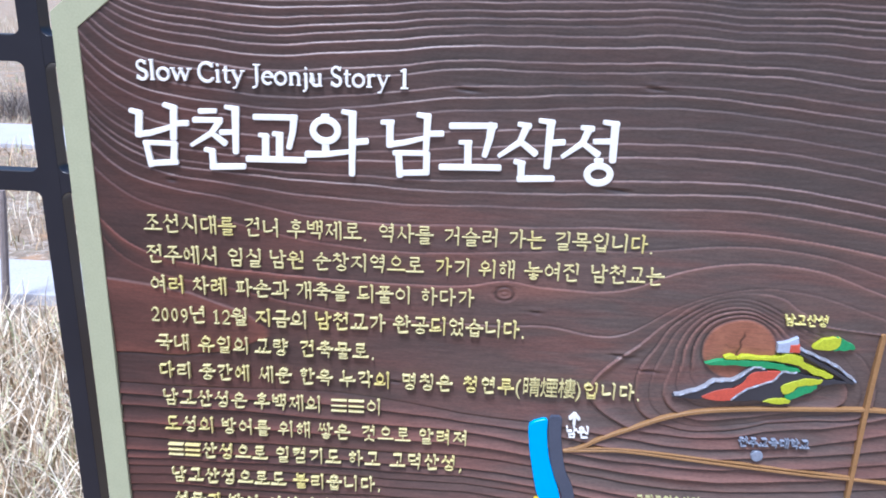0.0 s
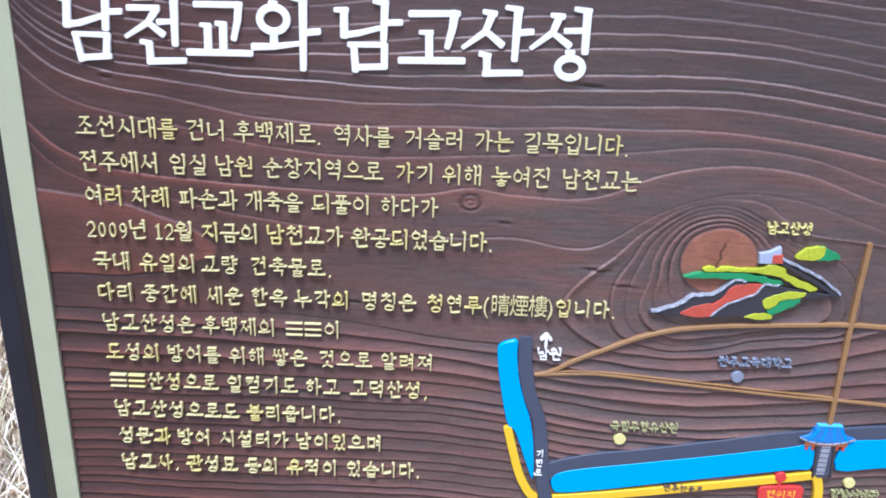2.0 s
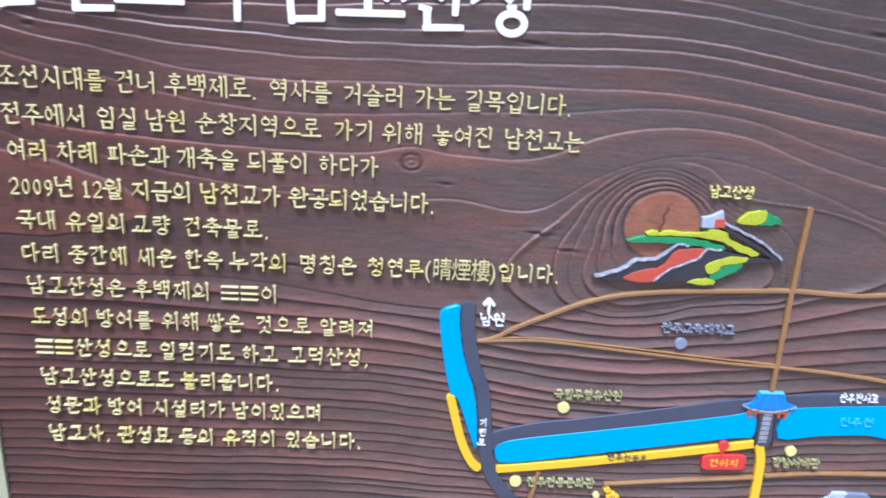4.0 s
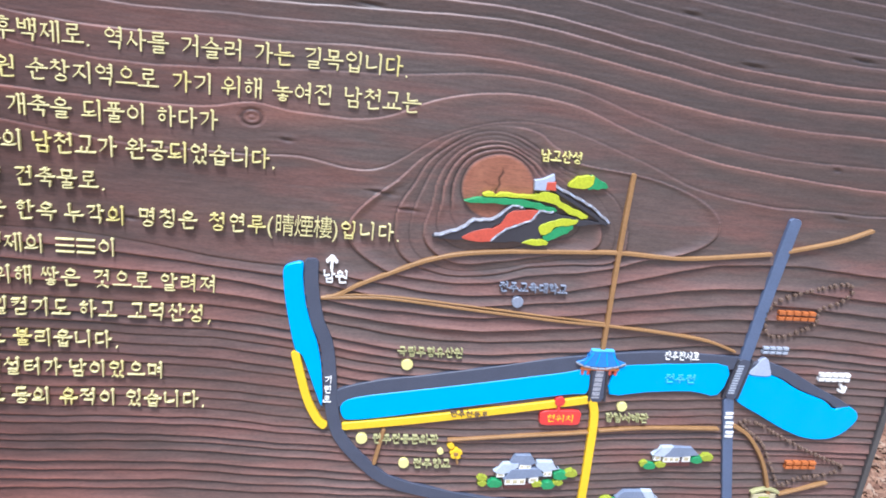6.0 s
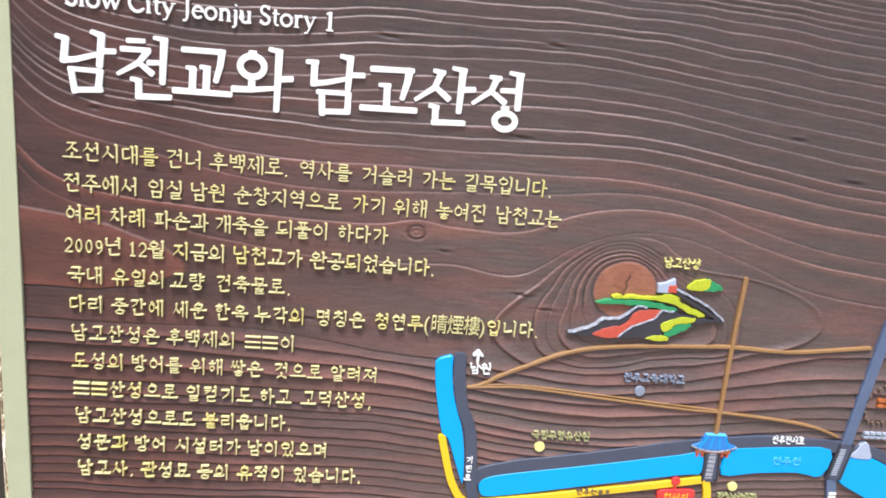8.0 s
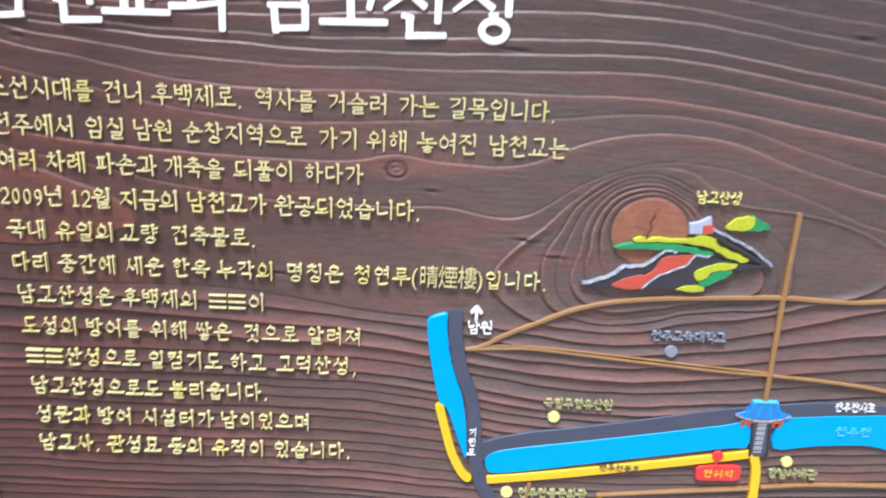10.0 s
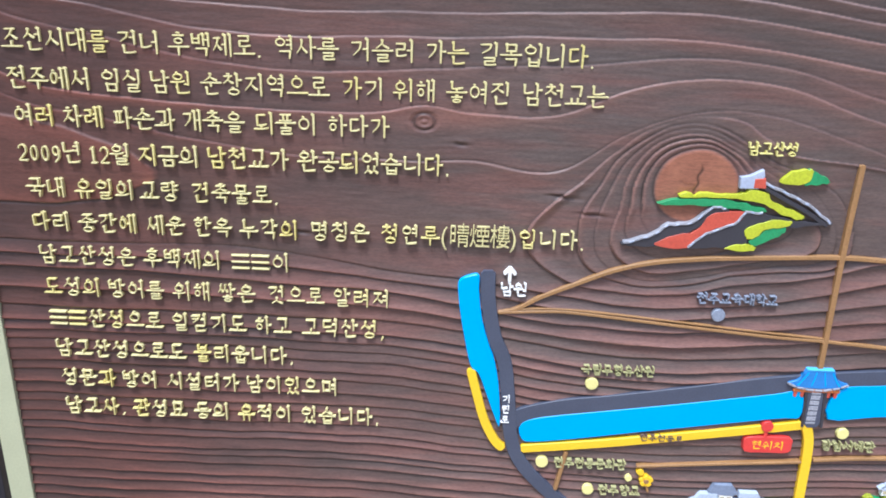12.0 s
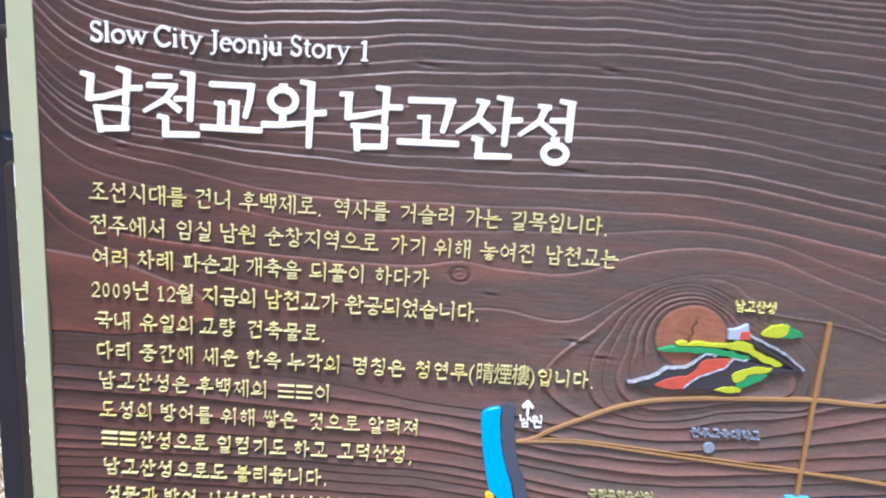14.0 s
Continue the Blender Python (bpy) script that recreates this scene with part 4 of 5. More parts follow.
def syllable(c):
    code = ord(c) - 0xAC00
    lead, vow, tail = LEADS[code // 588], VOWELS[code % 588 // 28], TAILS[code % 28]
    end = tail != " "
    out = []
    low = 40 if end else 0
    ticks = {"ㅏ": 1, "ㅑ": 2, "ㅓ": -1, "ㅕ": -2, "ㅣ": 0, "ㅐ": 1, "ㅔ": -1, "ㅖ": -2, "ㅒ": 2}
    if vow in ticks:
        k = ticks[vow]
        double = vow in "ㅐㅔㅖㅒ"
        x = 90 if double else (74 if k > 0 else 85)
        right = (44 if k < 0 else 50) if double else (54 if k > 0 else (58 if k < 0 else 66))
        out += boxed(lead, 6, 52 if end else 24, right, 93 if end else 84, True)
        mid = 70 if end else 52
        out.append(stem(x, 100, low))
        if double:
            out.append(stem(x - 24, 97, low + 5))
            if k > 0:
                out.append(("h", [(x - 24, mid), (x, mid)]))
        if not double or k < 0:
            root = x - 24 if double else x
            for n in range(abs(k)):
                y = mid + (0 if abs(k) == 1 else (11, -10)[n])
                out.append(("h", [(root, y), (root + 24, y + 1)] if k > 0 else [(root - (18 if double else 24), y), (root, y + 1)]))
        if end:
            out += boxed(tail, 24, -1, 86, 33)
    elif vow in "ㅗㅛㅜㅠㅡ":
        y = {"ㅗ": (48, 14), "ㅛ": (48, 14), "ㅜ": (54, 36), "ㅠ": (54, 36), "ㅡ": (48, 20)}[vow][0 if end else 1]
        bottom = {"ㅗ": 14, "ㅛ": 14, "ㅜ": 8, "ㅠ": 8, "ㅡ": 9}[vow] if end else {"ㅗ": 30, "ㅛ": 33, "ㅜ": 12, "ㅠ": 12, "ㅡ": 22}[vow]
        out += boxed(lead, 20, y + bottom, 80, 95, False)
        out.append(("h", [(-1, y - 1), (50, y), (101, y + 1)]))
        for x in {"ㅗ": (50,), "ㅜ": (50,), "ㅛ": (30, 60), "ㅠ": (34, 68), "ㅡ": ()}[vow]:
            out.append(("v", [(x, y + (24 if not end else 13)), (x, y)]) if vow in "ㅗㅛ" else ("v", [(x, y), (x, 36 if end else -2)]))
        if end:
            out += boxed(tail, 22, -1, 82, 31)
    else:
        first, second = {"ㅘ": "ㅗㅏ", "ㅙ": "ㅗㅐ", "ㅚ": "ㅗㅣ", "ㅝ": "ㅜㅓ", "ㅞ": "ㅜㅔ", "ㅟ": "ㅜㅣ", "ㅢ": "ㅡㅣ"}[vow]
        y = (52 if first == "ㅜ" else 48) if end else (38 if first == "ㅜ" else 22)
        out += boxed(lead, 8, y + (8 if first != "ㅗ" else 13), 60, 95 if end else 90, False)
        out.append(("h", [(-2, y - 1), (40, y), (68, y + 5)]))
        if first == "ㅗ":
            out.append(("v", [(34, y + 15), (34, y)]))
        elif first == "ㅜ":
            out.append(("v", [(32, y), (30, 36 if end else 8)]))
        x = 80 if second == "ㅏ" else 86
        out.append(stem(x, 100, low - 2))
        if second == "ㅏ":
            out.append(("h", [(x, 68 if end else 48), (x + 20, 69 if end else 49)]))
        if second == "ㅓ":
            out.append(("h", [(x - 20, (y - 9)), (x, (y - 8))]))
        if end:
            out += boxed(tail, 24, -1, 88, 30)
    return out


DIGITS = {
    "2": [("h", arc(46, 66, 34, 28, 165, -35, 8) + [(12, 6)]), ("h", [(10, 5), (86, 5)])],
    "0": [("o", (48, 48, 34, 44))],
    "9": [("o", (46, 64, 32, 28)), ("h", [(80, 66), (72, 28), (34, 2)])],
    "1": [("v", [(48, 94), (48, 4)]), ("h", [(22, 4), (74, 4)]), ("h", [(22, 80), (48, 94)])],
    ".": [("v", [(12, 3), (19, 3)])],
    ",": [("v", [(20, 6), (12, -12)])],
}
CELL_W, CELL_H = 0.0208, 0.0218


class Brushed:
    """Brush-drawn characters, one mesh for each character and paint, in a cell of the body text's size."""
    def __init__(self):
        self.done = {}

    def mesh(self, c, material, bold=1.0):
        key = (c, material.name, bold)
        if key not in self.done:
            bm = bmesh.new()
            wide = 0.0115 if c.isdigit() else CELL_W
            sx, sz = wide / 100, CELL_H * (0.86 if c.isdigit() else 1.0) / 100
            pv, ph = PEN_V * CELL_W / 100 * bold, PEN_H * CELL_H / 100 * bold
            for n, (kind, pts) in enumerate(syllable(c) if "가" <= c <= "힣" else DIGITS[c]):
                f = -0.00004 * n
                if kind == "o":
                    cx, cy, rx, ry = pts
                    ring_plate(bm, cx * sx, cy * sz, rx * sx - ph * .45, ry * sz - ph * .45, ph * 1.02, f, 16)
                    continue
                P = [(x * sx, y * sz) for x, y in pts]
                if len(P) > 2 and kind in "deh":
                    P = glide(P, 3)
                w0, w1 = {"v": (pv * 1.05, pv * .80), "h": (ph * .82, ph * 1.12), "d": (pv * .95, ph * .5), "e": (ph * .7, pv)}[kind]
                stroke(bm, P, w0, w1, 0.005, f, 0.0002)
            self.done[key] = mesh_from("letter", bm, material)
        return self.done[key]


BRUSHED = Brushed()


def brushed_word(text, x0, zb, material, front, advance=0.0222, scale=1.0, name="letter", bold=1.0, squeeze=1.0):
    x = x0
    for c in text:
        if c == LEAVE_OUT:
            bars_for(x, zb, CELL_W * scale * squeeze, CELL_H * scale, material, front, name)
        elif "가" <= c <= "힣" or c in DIGITS:
            ob = new(name, BRUSHED.mesh(c, material, bold))
            ob.parent = sign
            ob.matrix_basis = Matrix.Translation((x, front, zb)) @ Matrix.Diagonal((scale * squeeze, 1, scale, 1))
        else:
            me, a, b = FONT.mesh(c, -0.009, material)
            k = 0.0235 if c not in "()" else 0.026
            ob = new(name, me)
            ob.parent = sign
            ob.matrix_basis = Matrix(((k, 0, 0, x - (a * k if c in "()" else 0.0008)), (0, 0, -0.02, front + 0.002), (0, 0.0285, 0, zb + 0.001), (0, 0, 0, 1)))
        x += advance * (0.54 if c.isdigit() else 0.38 if c in ".,()" else 1.0)


FONT = Letters()


def bars_for(x, zb, w, h, material, front, name="letter"):
    bm = bmesh.new()
    for k in (0.08, 0.44, 0.80):
        plate(bm, [(x, zb + h * k), (x + w, zb + h * k), (x + w, zb + h * (k + 0.085)), (x, zb + h * (k + 0.085))], BACK, front, 0.0003)
    part(name, bm, material, sign)


LINES = [("조선시대를 건너 후백제로. 역사를 거슬러 가는 길목입니다.", (120, 239, 291, 398, 475, 551, 604)),
         ("전주에서 임실 남원 순창지역으로 가기 위해 놓여진 남천교는", (119, 217, 268, 321, 466, 519, 573, 650)),
         ("여러 차례 파손과 개축을 되풀이 하다가", (120, 172, 225, 298, 374, 450)),
         ("2009년 12월 지금의 남천교가 완공되었습니다.", (118, 194, 247, 321, 418)),
         ("국내 유일의 교량 건축물로.", (120, 173, 244, 300)),
         ("다리 중간에 세운 한옥 누각의 명칭은 청연루(晴煙樓)입니다.", (120, 172, 247, 299, 350, 428, 505)),
         ("남고산성은 후백제의 ##이", (122, 240, 339)),
         ("도성의 방어를 위해 쌓은 것으로 알려져", (122, 195, 270, 321, 377, 451)),
         ("##산성으로 일컫기도 하고 고덕산성,", (123, 264, 360, 415)),
         ("남고산성으로도 불리웁니다.", (124, 287)),
         ("성문과 방어 시설터가 남이있으며", (125, 198, 251, 346)),
         ("남고사. 관성묘 등의 유적이 있습니다.", (125, 207, 281, 334, 409))]
FONT.prepare("晴煙樓()", -0.009)
for n, (text, starts) in enumerate(LINES):
    for word, x in zip(text.split(), starts):
        brushed_word(word, x / 1000 + (0.0 if n < 4 else 0.0010), 1.4485 - 0.0387 * n, M_TEXT, TEXT_Y, scale=1.0 if n < 4 else 0.95, bold=1.06 if n < 4 else 0.90)

# ---------------------------------------------------------------- the map: water, roads, paths
def piece(name, outline, material, label="", front=MAP_Y, smooth_by=5, ease=0.0006, rough=0.0, under=None):
    bm = bmesh.new()
    pts = mm(outline)
    if rough:
        rnd = random.Random(len(outline) * 31 + outline[0][0])
        pts = [p + Vector((rnd.uniform(-rough, rough), rnd.uniform(-rough, rough))) for p in glide(pts, 4, True)]
        smooth_by = 2
    plate(bm, glide(pts, smooth_by, True) if smooth_by else pts, BACK, front, ease)
    return part(name, bm, material, under or sign, label)


def line_piece(name, pts, width, material, label="", front=MAP_Y, w1=None, under=None):
    bm = bmesh.new()
    stroke(bm, glide(mm(pts), 6), width, w1, BACK, front, min(0.0006, width * 0.2))
    return part(name, bm, material, under or sign, label)


SHIFT[:] = 5.5, -6.7
WATER, ROAD = "bright blue painted river on the map", "slate grey painted road on the map"
line_piece("map_road", [(620, 1231), (622, 1197), (631, 1153), (644, 1122), (651, 1076), (656, 1029), (669, 990), (698, 955), (736, 924), (793, 906), (860, 892), (930, 884)], 0.0165, M_SLATE, ROAD)
piece("map_river", [(588, 1220), (598, 1227), (610, 1228), (611, 1209), (616, 1175), (625, 1144), (633, 1122), (640, 1085), (643, 1036), (633, 1057), (616, 1103), (605, 1116), (593, 1169), (588, 1203)], M_BLUE, WATER, MAP_Y - 0.0004, 5, 0.0011)
line_piece("map_trail", [(606, 1109), (615, 1075), (625, 1042), (638, 1016), (648, 1006)], 0.0105, M_YELLOW, "golden yellow painted riverside trail", MAP_Y - 0.0007)
piece("map_road", [(657, 1056), (710, 1074), (774, 1084), (860, 1099), (952, 1116), (1066, 1129), (1130, 1129), (1206, 1125), (1206, 1108), (1117, 1110), (1030, 1102), (956, 1093), (863, 1077), (776, 1063), (712, 1052), (676, 1042), (657, 1030)], M_SLATE, ROAD, MAP_Y + 0.0005)
piece("map_river", [(667, 1038), (680, 1048), (712, 1055), (776, 1065), (863, 1079), (956, 1095), (988, 1100), (993, 1066), (962, 1061), (823, 1038), (736, 1023), (684, 1016), (670, 1020)], M_BLUE, WATER, MAP_Y, 5, 0.0011)
piece("map_river", [(1025, 1064), (1031, 1104), (1069, 1111), (1117, 1114), (1187, 1113), (1182, 1068), (1142, 1072), (1079, 1069)], M_BLUE, WATER, MAP_Y, 3, 0.0011)
piece("map_river", [(1211, 1068), (1216, 1098), (1246, 1101), (1268, 1096), (1304, 1078), (1345, 1064), (1365, 1051), (1375, 1054), (1388, 1055), (1404, 1046), (1407, 1032), (1389, 1010), (1364, 1001), (1331, 1003), (1295, 1016), (1252, 1038), (1217, 1056)], M_BLUE, WATER, MAP_Y, 5, 0.0011)
piece("map_road", [(1222, 1116), (1240, 1122), (1280, 1109), (1329, 1085), (1388, 1057), (1368, 1053), (1350, 1064), (1304, 1080), (1268, 1098), (1244, 1103), (1222, 1103)], M_SLATE, ROAD, MAP_Y + 0.0004, 3)
line_piece("map_road", [(1231, 1322), (1218, 1207), (1209, 1118)], 0.0165, M_STEELBLUE, "blue-grey painted road on the map")
line_piece("map_road", [(1200, 1062), (1216, 990), (1240, 886)], 0.0150, M_STEELBLUE, "blue-grey painted road on the map")
line_piece("map_trail", [(672, 1006), (781, 1020), (953, 1047), (994, 1054), (1001, 1054)], 0.0110, M_YELLOW, "golden yellow painted riverside trail", MAP_Y - 0.0002)
line_piece("map_trail", [(1002, 1056), (1010, 1028), (1013, 965), (1015, 880)], 0.0115, M_YELLOW, "golden yellow painted trail", MAP_Y - 0.0005)
depth = 0.0002
TRACK = "narrow ochre painted track on the map"
line_piece("map_track", [(640, 1187), (700, 1191), (800, 1184), (900, 1175), (1000, 1167)], 0.0015, M_BROWN, "thin ochre painted track on the map", MAP_Y - 0.0001)
for pts, w in (([(634, 1184), (652, 1188), (679, 1204), (718, 1222), (757, 1239), (798, 1250), (856, 1257), (928, 1261), (999, 1264), (1057, 1262), (1108, 1263), (1209, 1275)], 0.0052),
               ([(1232, 1280), (1301, 1298), (1345, 1316)], 0.0050),
               ([(634, 1184), (680, 1187), (721, 1187), (828, 1177), (944, 1167), (1002, 1164), (1084, 1157), (1149, 1148), (1192, 1134)], 0.0038),
               ([(1001, 1366), (1001, 1264), (1004, 1128)], 0.0068), ([(725, 1003), (716, 950)], 0.0055), ([(812, 988), (880, 994), (1005, 1004)], 0.0038),
               ([(1020, 1007), (1090, 1013), (1196, 1014)], 0.0042), ([(1218, 1020), (1245, 1004), (1277, 963), (1299, 912), (1304, 890)], 0.0060), ([(1318, 906), (1391, 927)], 0.0045)):
    depth += 0.00012
    line_piece("map_track", pts, w * 0.88, M_BROWN, TRACK, MAP_Y - depth)

# bridges
for a, b, w in (((1210, 1121), (1201, 1066), 0.017), ((1004, 1104), (1008, 1056), 0.018)):
    bridge = line_piece("map_bridge", [a, b], w, M_SLATE, "dark painted bridge on the map", MAP_Y - 0.0010)
    for s in (-1, 1):
        off = s * (w * 500 + 2)
        line_piece("bridge_rail", [(a[0] + off, a[1] + 2), (b[0] + off, b[1] - 2)], 0.0035, M_DARK, "", MAP_Y - 0.0016, None, bridge)

# gate pavilion on the bridge: roof, eaves, posts
pavilion = piece("gate_pavilion", [(989, 1129), (1004, 1128.5), (1019, 1129), (1023, 1121), (1029, 1115), (1038, 1112), (1035, 1108), (1020, 1106), (1004, 1105), (988, 1106), (973, 1108), (970, 1112), (979, 1115), (985, 1121)], M_DEEPBLUE, "painted gate pavilion with a bright blue hipped roof", MAP_Y - 0.0022, 2)
line_piece("ridge", [(989, 1129), (1019, 1129)], 0.0022, M_AQUA, "pale blue ridge", MAP_Y - 0.0028, None, pavilion)
for x in (991, 1000, 1009, 1018):
    line_piece("tile_row", [(x, 1126), (x + (x - 1004) * 0.35, 1117), (x + (x - 1004) * 0.75, 1109)], 0.0018, M_BLUE, "bright blue row of tiles", MAP_Y - 0.0026, None, pavilion)
for x0, x1, z0, z1 in ((970, 979, 1111, 1107), (981, 989, 1106, 1105), (991, 1000, 1104, 1103), (1002, 1010, 1103, 1103), (1012, 1020, 1103, 1105), (1022, 1029, 1105, 1107), (1031, 1038, 1108, 1111)):
    line_piece("eave_tile", [(x0, z0), (x1, z1)], 0.0026, M_COPING, "pale eave tile", MAP_Y - 0.0029, None, pavilion)
line_piece("beam", [(978, 1102), (1030, 1102)], 0.0042, M_ORANGE, "orange painted beam", MAP_Y - 0.0018, None, pavilion)
for x in (981, 989, 1019, 1027):
    line_piece("post", [(x, 1101), (x, 1094)], 0.0038, M_RED, "brick red post", MAP_Y - 0.0012, None, pavilion)

# spots
def spot(x, z, r, material, label, front=MAP_Y):
    return piece("map_spot", [(x + r * math.cos(a * 0.7854), z + r * math.sin(a * 0.7854)) for a in range(8)], material, label, front, 4)


for x, z, r in ((747, 1098, 7.5), (697, 988, 7.5), (756, 951, 7), (1047, 1045, 7)):
    spot(x, z, r, M_DOT, "pale lemon painted round marker")
spot(879, 1191, 7.5, M_FADED, "pale blue painted round marker")

# you-are-here pin and plaque
pin = spot(957, 1052, 7.0, M_PIN, "red round head of the location pin", MAP_Y - 0.0022)
line_piece("pin_stem", [(957, 1047), (957, 1036)], 0.0045, M_PIN, "", MAP_Y - 0.0012, None, pin)
piece("location_plaque", [(936, 1036), (961, 1038), (987, 1037), (990, 1027), (987, 1017), (961, 1016), (937, 1016), (933, 1026)], M_PIN, "bright red location plaque", MAP_Y - 0.0010, 3)

# white tent-shaped monument
piece("map_monument", [(1218, 1103), (1226, 1113), (1235, 1127), (1243, 1125), (1249, 1112), (1253, 1101), (1236, 1100)], M_PALEBLUE, "white painted peaked monument", MAP_Y - 0.0012, 2)

# arrows
def arrow(x, z, s, a):
    turn = Matrix.Rotation(radians(a), 2)
    bm = bmesh.new()
    for n, pts in enumerate(([(0, -9), (0, 7)], [(-7, 1), (0, 9)], [(7, 1), (0, 9)])):
        P = [Vector(mm([(x, z)])[0]) + turn @ Vector((px * s / 1000, pz * s / 1000)) for px, pz in pts]
        stroke(bm, P, 0.0036, None, BACK, TEXT_Y - 0.0001 * n, 0.0003)
    part("map_arrow", bm, M_WHITE, sign, "white painted arrow")


arrow(644, 1230, 0.85, 0)
arrow(1369, 1084, 0.8, 215)

# dashed wall lines
def dashes(pts, step, material, size):
    P = glide(mm(pts), 10)
    run, k = 0.0, 0
    for a, b in zip(P, P[1:]):
        run += (b - a).length
        if run >= step:
            run -= step
            k += 1
            bm = bmesh.new()
            r = size * (1.0 if k % 2 else 0.8)
            plate(bm, [(b.x + r * math.cos(i * 1.0472 + k), b.y + r * math.sin(i * 1.0472 + k)) for i in range(6)], BACK, MAP_Y, 0.0004)
            part("wall_dash", bm, material, sign)


dashes([(1241, 1213), (1268, 1224), (1301, 1233), (1332, 1239), (1342, 1230), (1327, 1212), (1300, 1201), (1300, 1181), (1283, 1170), (1256, 1159), (1235, 1161), (1227, 1173), (1225, 1197), (1241, 1213)], 0.0085, M_DASH, 0.0030)
dashes([(1224, 1028), (1256, 1023), (1290, 1006), (1335, 985), (1375, 968), (1410, 953), (1387, 941), (1340, 932), (1316, 921), (1298, 946), (1270, 991), (1242, 1012), (1224, 1028)], 0.0085, M_DASH, 0.0028)

# ---------------------------------------------------------------- the fortress picture by the knot
SHIFT[:] = 0.0, 0.0
F = MAP_Y - 0.0006
piece("hill", [(801, 1312), (822, 1317), (850, 1319), (879, 1317), (905, 1312), (916, 1307), (900, 1306), (880, 1309), (839, 1311), (815, 1310)], M_GREEN, "green painted hill", F - 0.0004, 3, 0.0003, 0.0009)
piece("hill", [(822, 1320), (832, 1325), (838, 1321), (848, 1325), (872, 1324), (888, 1326), (900, 1330), (914, 1327), (918, 1320), (932, 1313), (955, 1304), (951, 1299), (931, 1305), (913, 1314), (882, 1319), (850, 1320)], M_LIME, "lime painted hill", F - 0.0010, 3, 0.0003, 0.0009)
piece("fortress_wall", [(768, 1265), (796, 1273), (816, 1287), (842, 1291), (860, 1309), (878, 1306), (858, 1297), (843, 1283), (812, 1271), (801, 1262), (776, 1263)], M_DARK, "charcoal painted fortress wall", F, 3, 0.0003, 0.0009)
piece("fortress_slope", [(803, 1265), (822, 1277), (844, 1282), (861, 1303), (893, 1305), (884, 1291), (864, 1285), (845, 1271), (836, 1262)], M_RED, "brick red painted slope inside the wall", F - 0.0005, 3, 0.0003, 0.0009)
piece("fortress_wall", [(838, 1262), (856, 1278), (885, 1291), (897, 1306), (926, 1302), (955, 1297), (989, 1296), (950, 1290), (918, 1288), (902, 1282), (900, 1266), (867, 1264)], M_DARK, "charcoal painted fortress wall", F - 0.0002, 3, 0.0003, 0.0009)
def coping(pts, width, seed):
    """A pale uneven line along the top of a painted wall."""
    rnd = random.Random(seed)
    line = [p + Vector((rnd.uniform(-0.0008, 0.0008), rnd.uniform(-0.0010, 0.0010))) for p in glide(mm(pts), 4)]
    bm = bmesh.new()
    stroke(bm, line, width, None, BACK, F - 0.0012, 0.0004)
    edge = part("wall_edge", bm, M_COPING, sign, "pale grey painted wall coping")
    for k in range(1, len(line) - 1, 2):
        bm = bmesh.new()
        stroke(bm, [line[k].lerp(line[k + 1], 0.1), line[k].lerp(line[k + 1], 0.8)], width * 0.7, None, BACK, F - 0.0015, 0.0003)
        part("capstone", bm, M_PALEBLUE, edge)


coping([(770, 1266), (796, 1275), (816, 1288), (840, 1292), (860, 1310), (872, 1308)], 0.0024, 1)
coping([(838, 1263), (856, 1280), (884, 1292), (895, 1305), (912, 1305)], 0.0026, 2)
coping([(906, 1339), (937, 1326), (959, 1315), (985, 1297)], 0.0030, 3)
line_piece("wall_foot", [(906, 1335), (934, 1320), (956, 1309), (982, 1294)], 0.0050, M_DARK, "", F - 0.0003)
piece("bush", [(904, 1275), (924, 1289), (940, 1290), (934, 1280), (920, 1273), (908, 1268)], M_GREEN, "green painted bush", F - 0.0008, 3, 0.0003, 0.0009)
piece("bush", [(899, 1289), (922, 1297), (943, 1297), (941, 1291), (920, 1288), (910, 1279), (899, 1277)], M_LIME, "lime painted bush top", F - 0.0014, 3, 0.0003, 0.0009)
piece("bush", [(878, 1264), (896, 1270), (910, 1267), (906, 1262)], M_LIME, "lime painted bush", F - 0.0013, 3, 0.0003, 0.0009)
piece("bush", [(925, 1338), (936, 1350), (952, 1354), (957, 1349), (950, 1338)], M_LIME, "lime painted bush", F - 0.0008, 3, 0.0003, 0.0009)
piece("bush", [(951, 1353), (964, 1349), (976, 1342), (966, 1338), (949, 1338)], M_GREEN, "green painted bush", F - 0.0003, 3, 0.0003, 0.0009)
piece("gate_house", [(883, 1343), (893, 1345), (906, 1352), (908, 1345), (903, 1331), (884, 1331)], M_PALEBLUE, "pale grey painted gate house", F - 0.0008, 0)
piece("gate_door", [(898, 1342), (909, 1343), (911, 1332), (898, 1332)], M_RED, "", F - 0.0014, 0)

# ---------------------------------------------------------------- little houses, gardens and a flower
SHIFT[:] = 5.5, -6.7


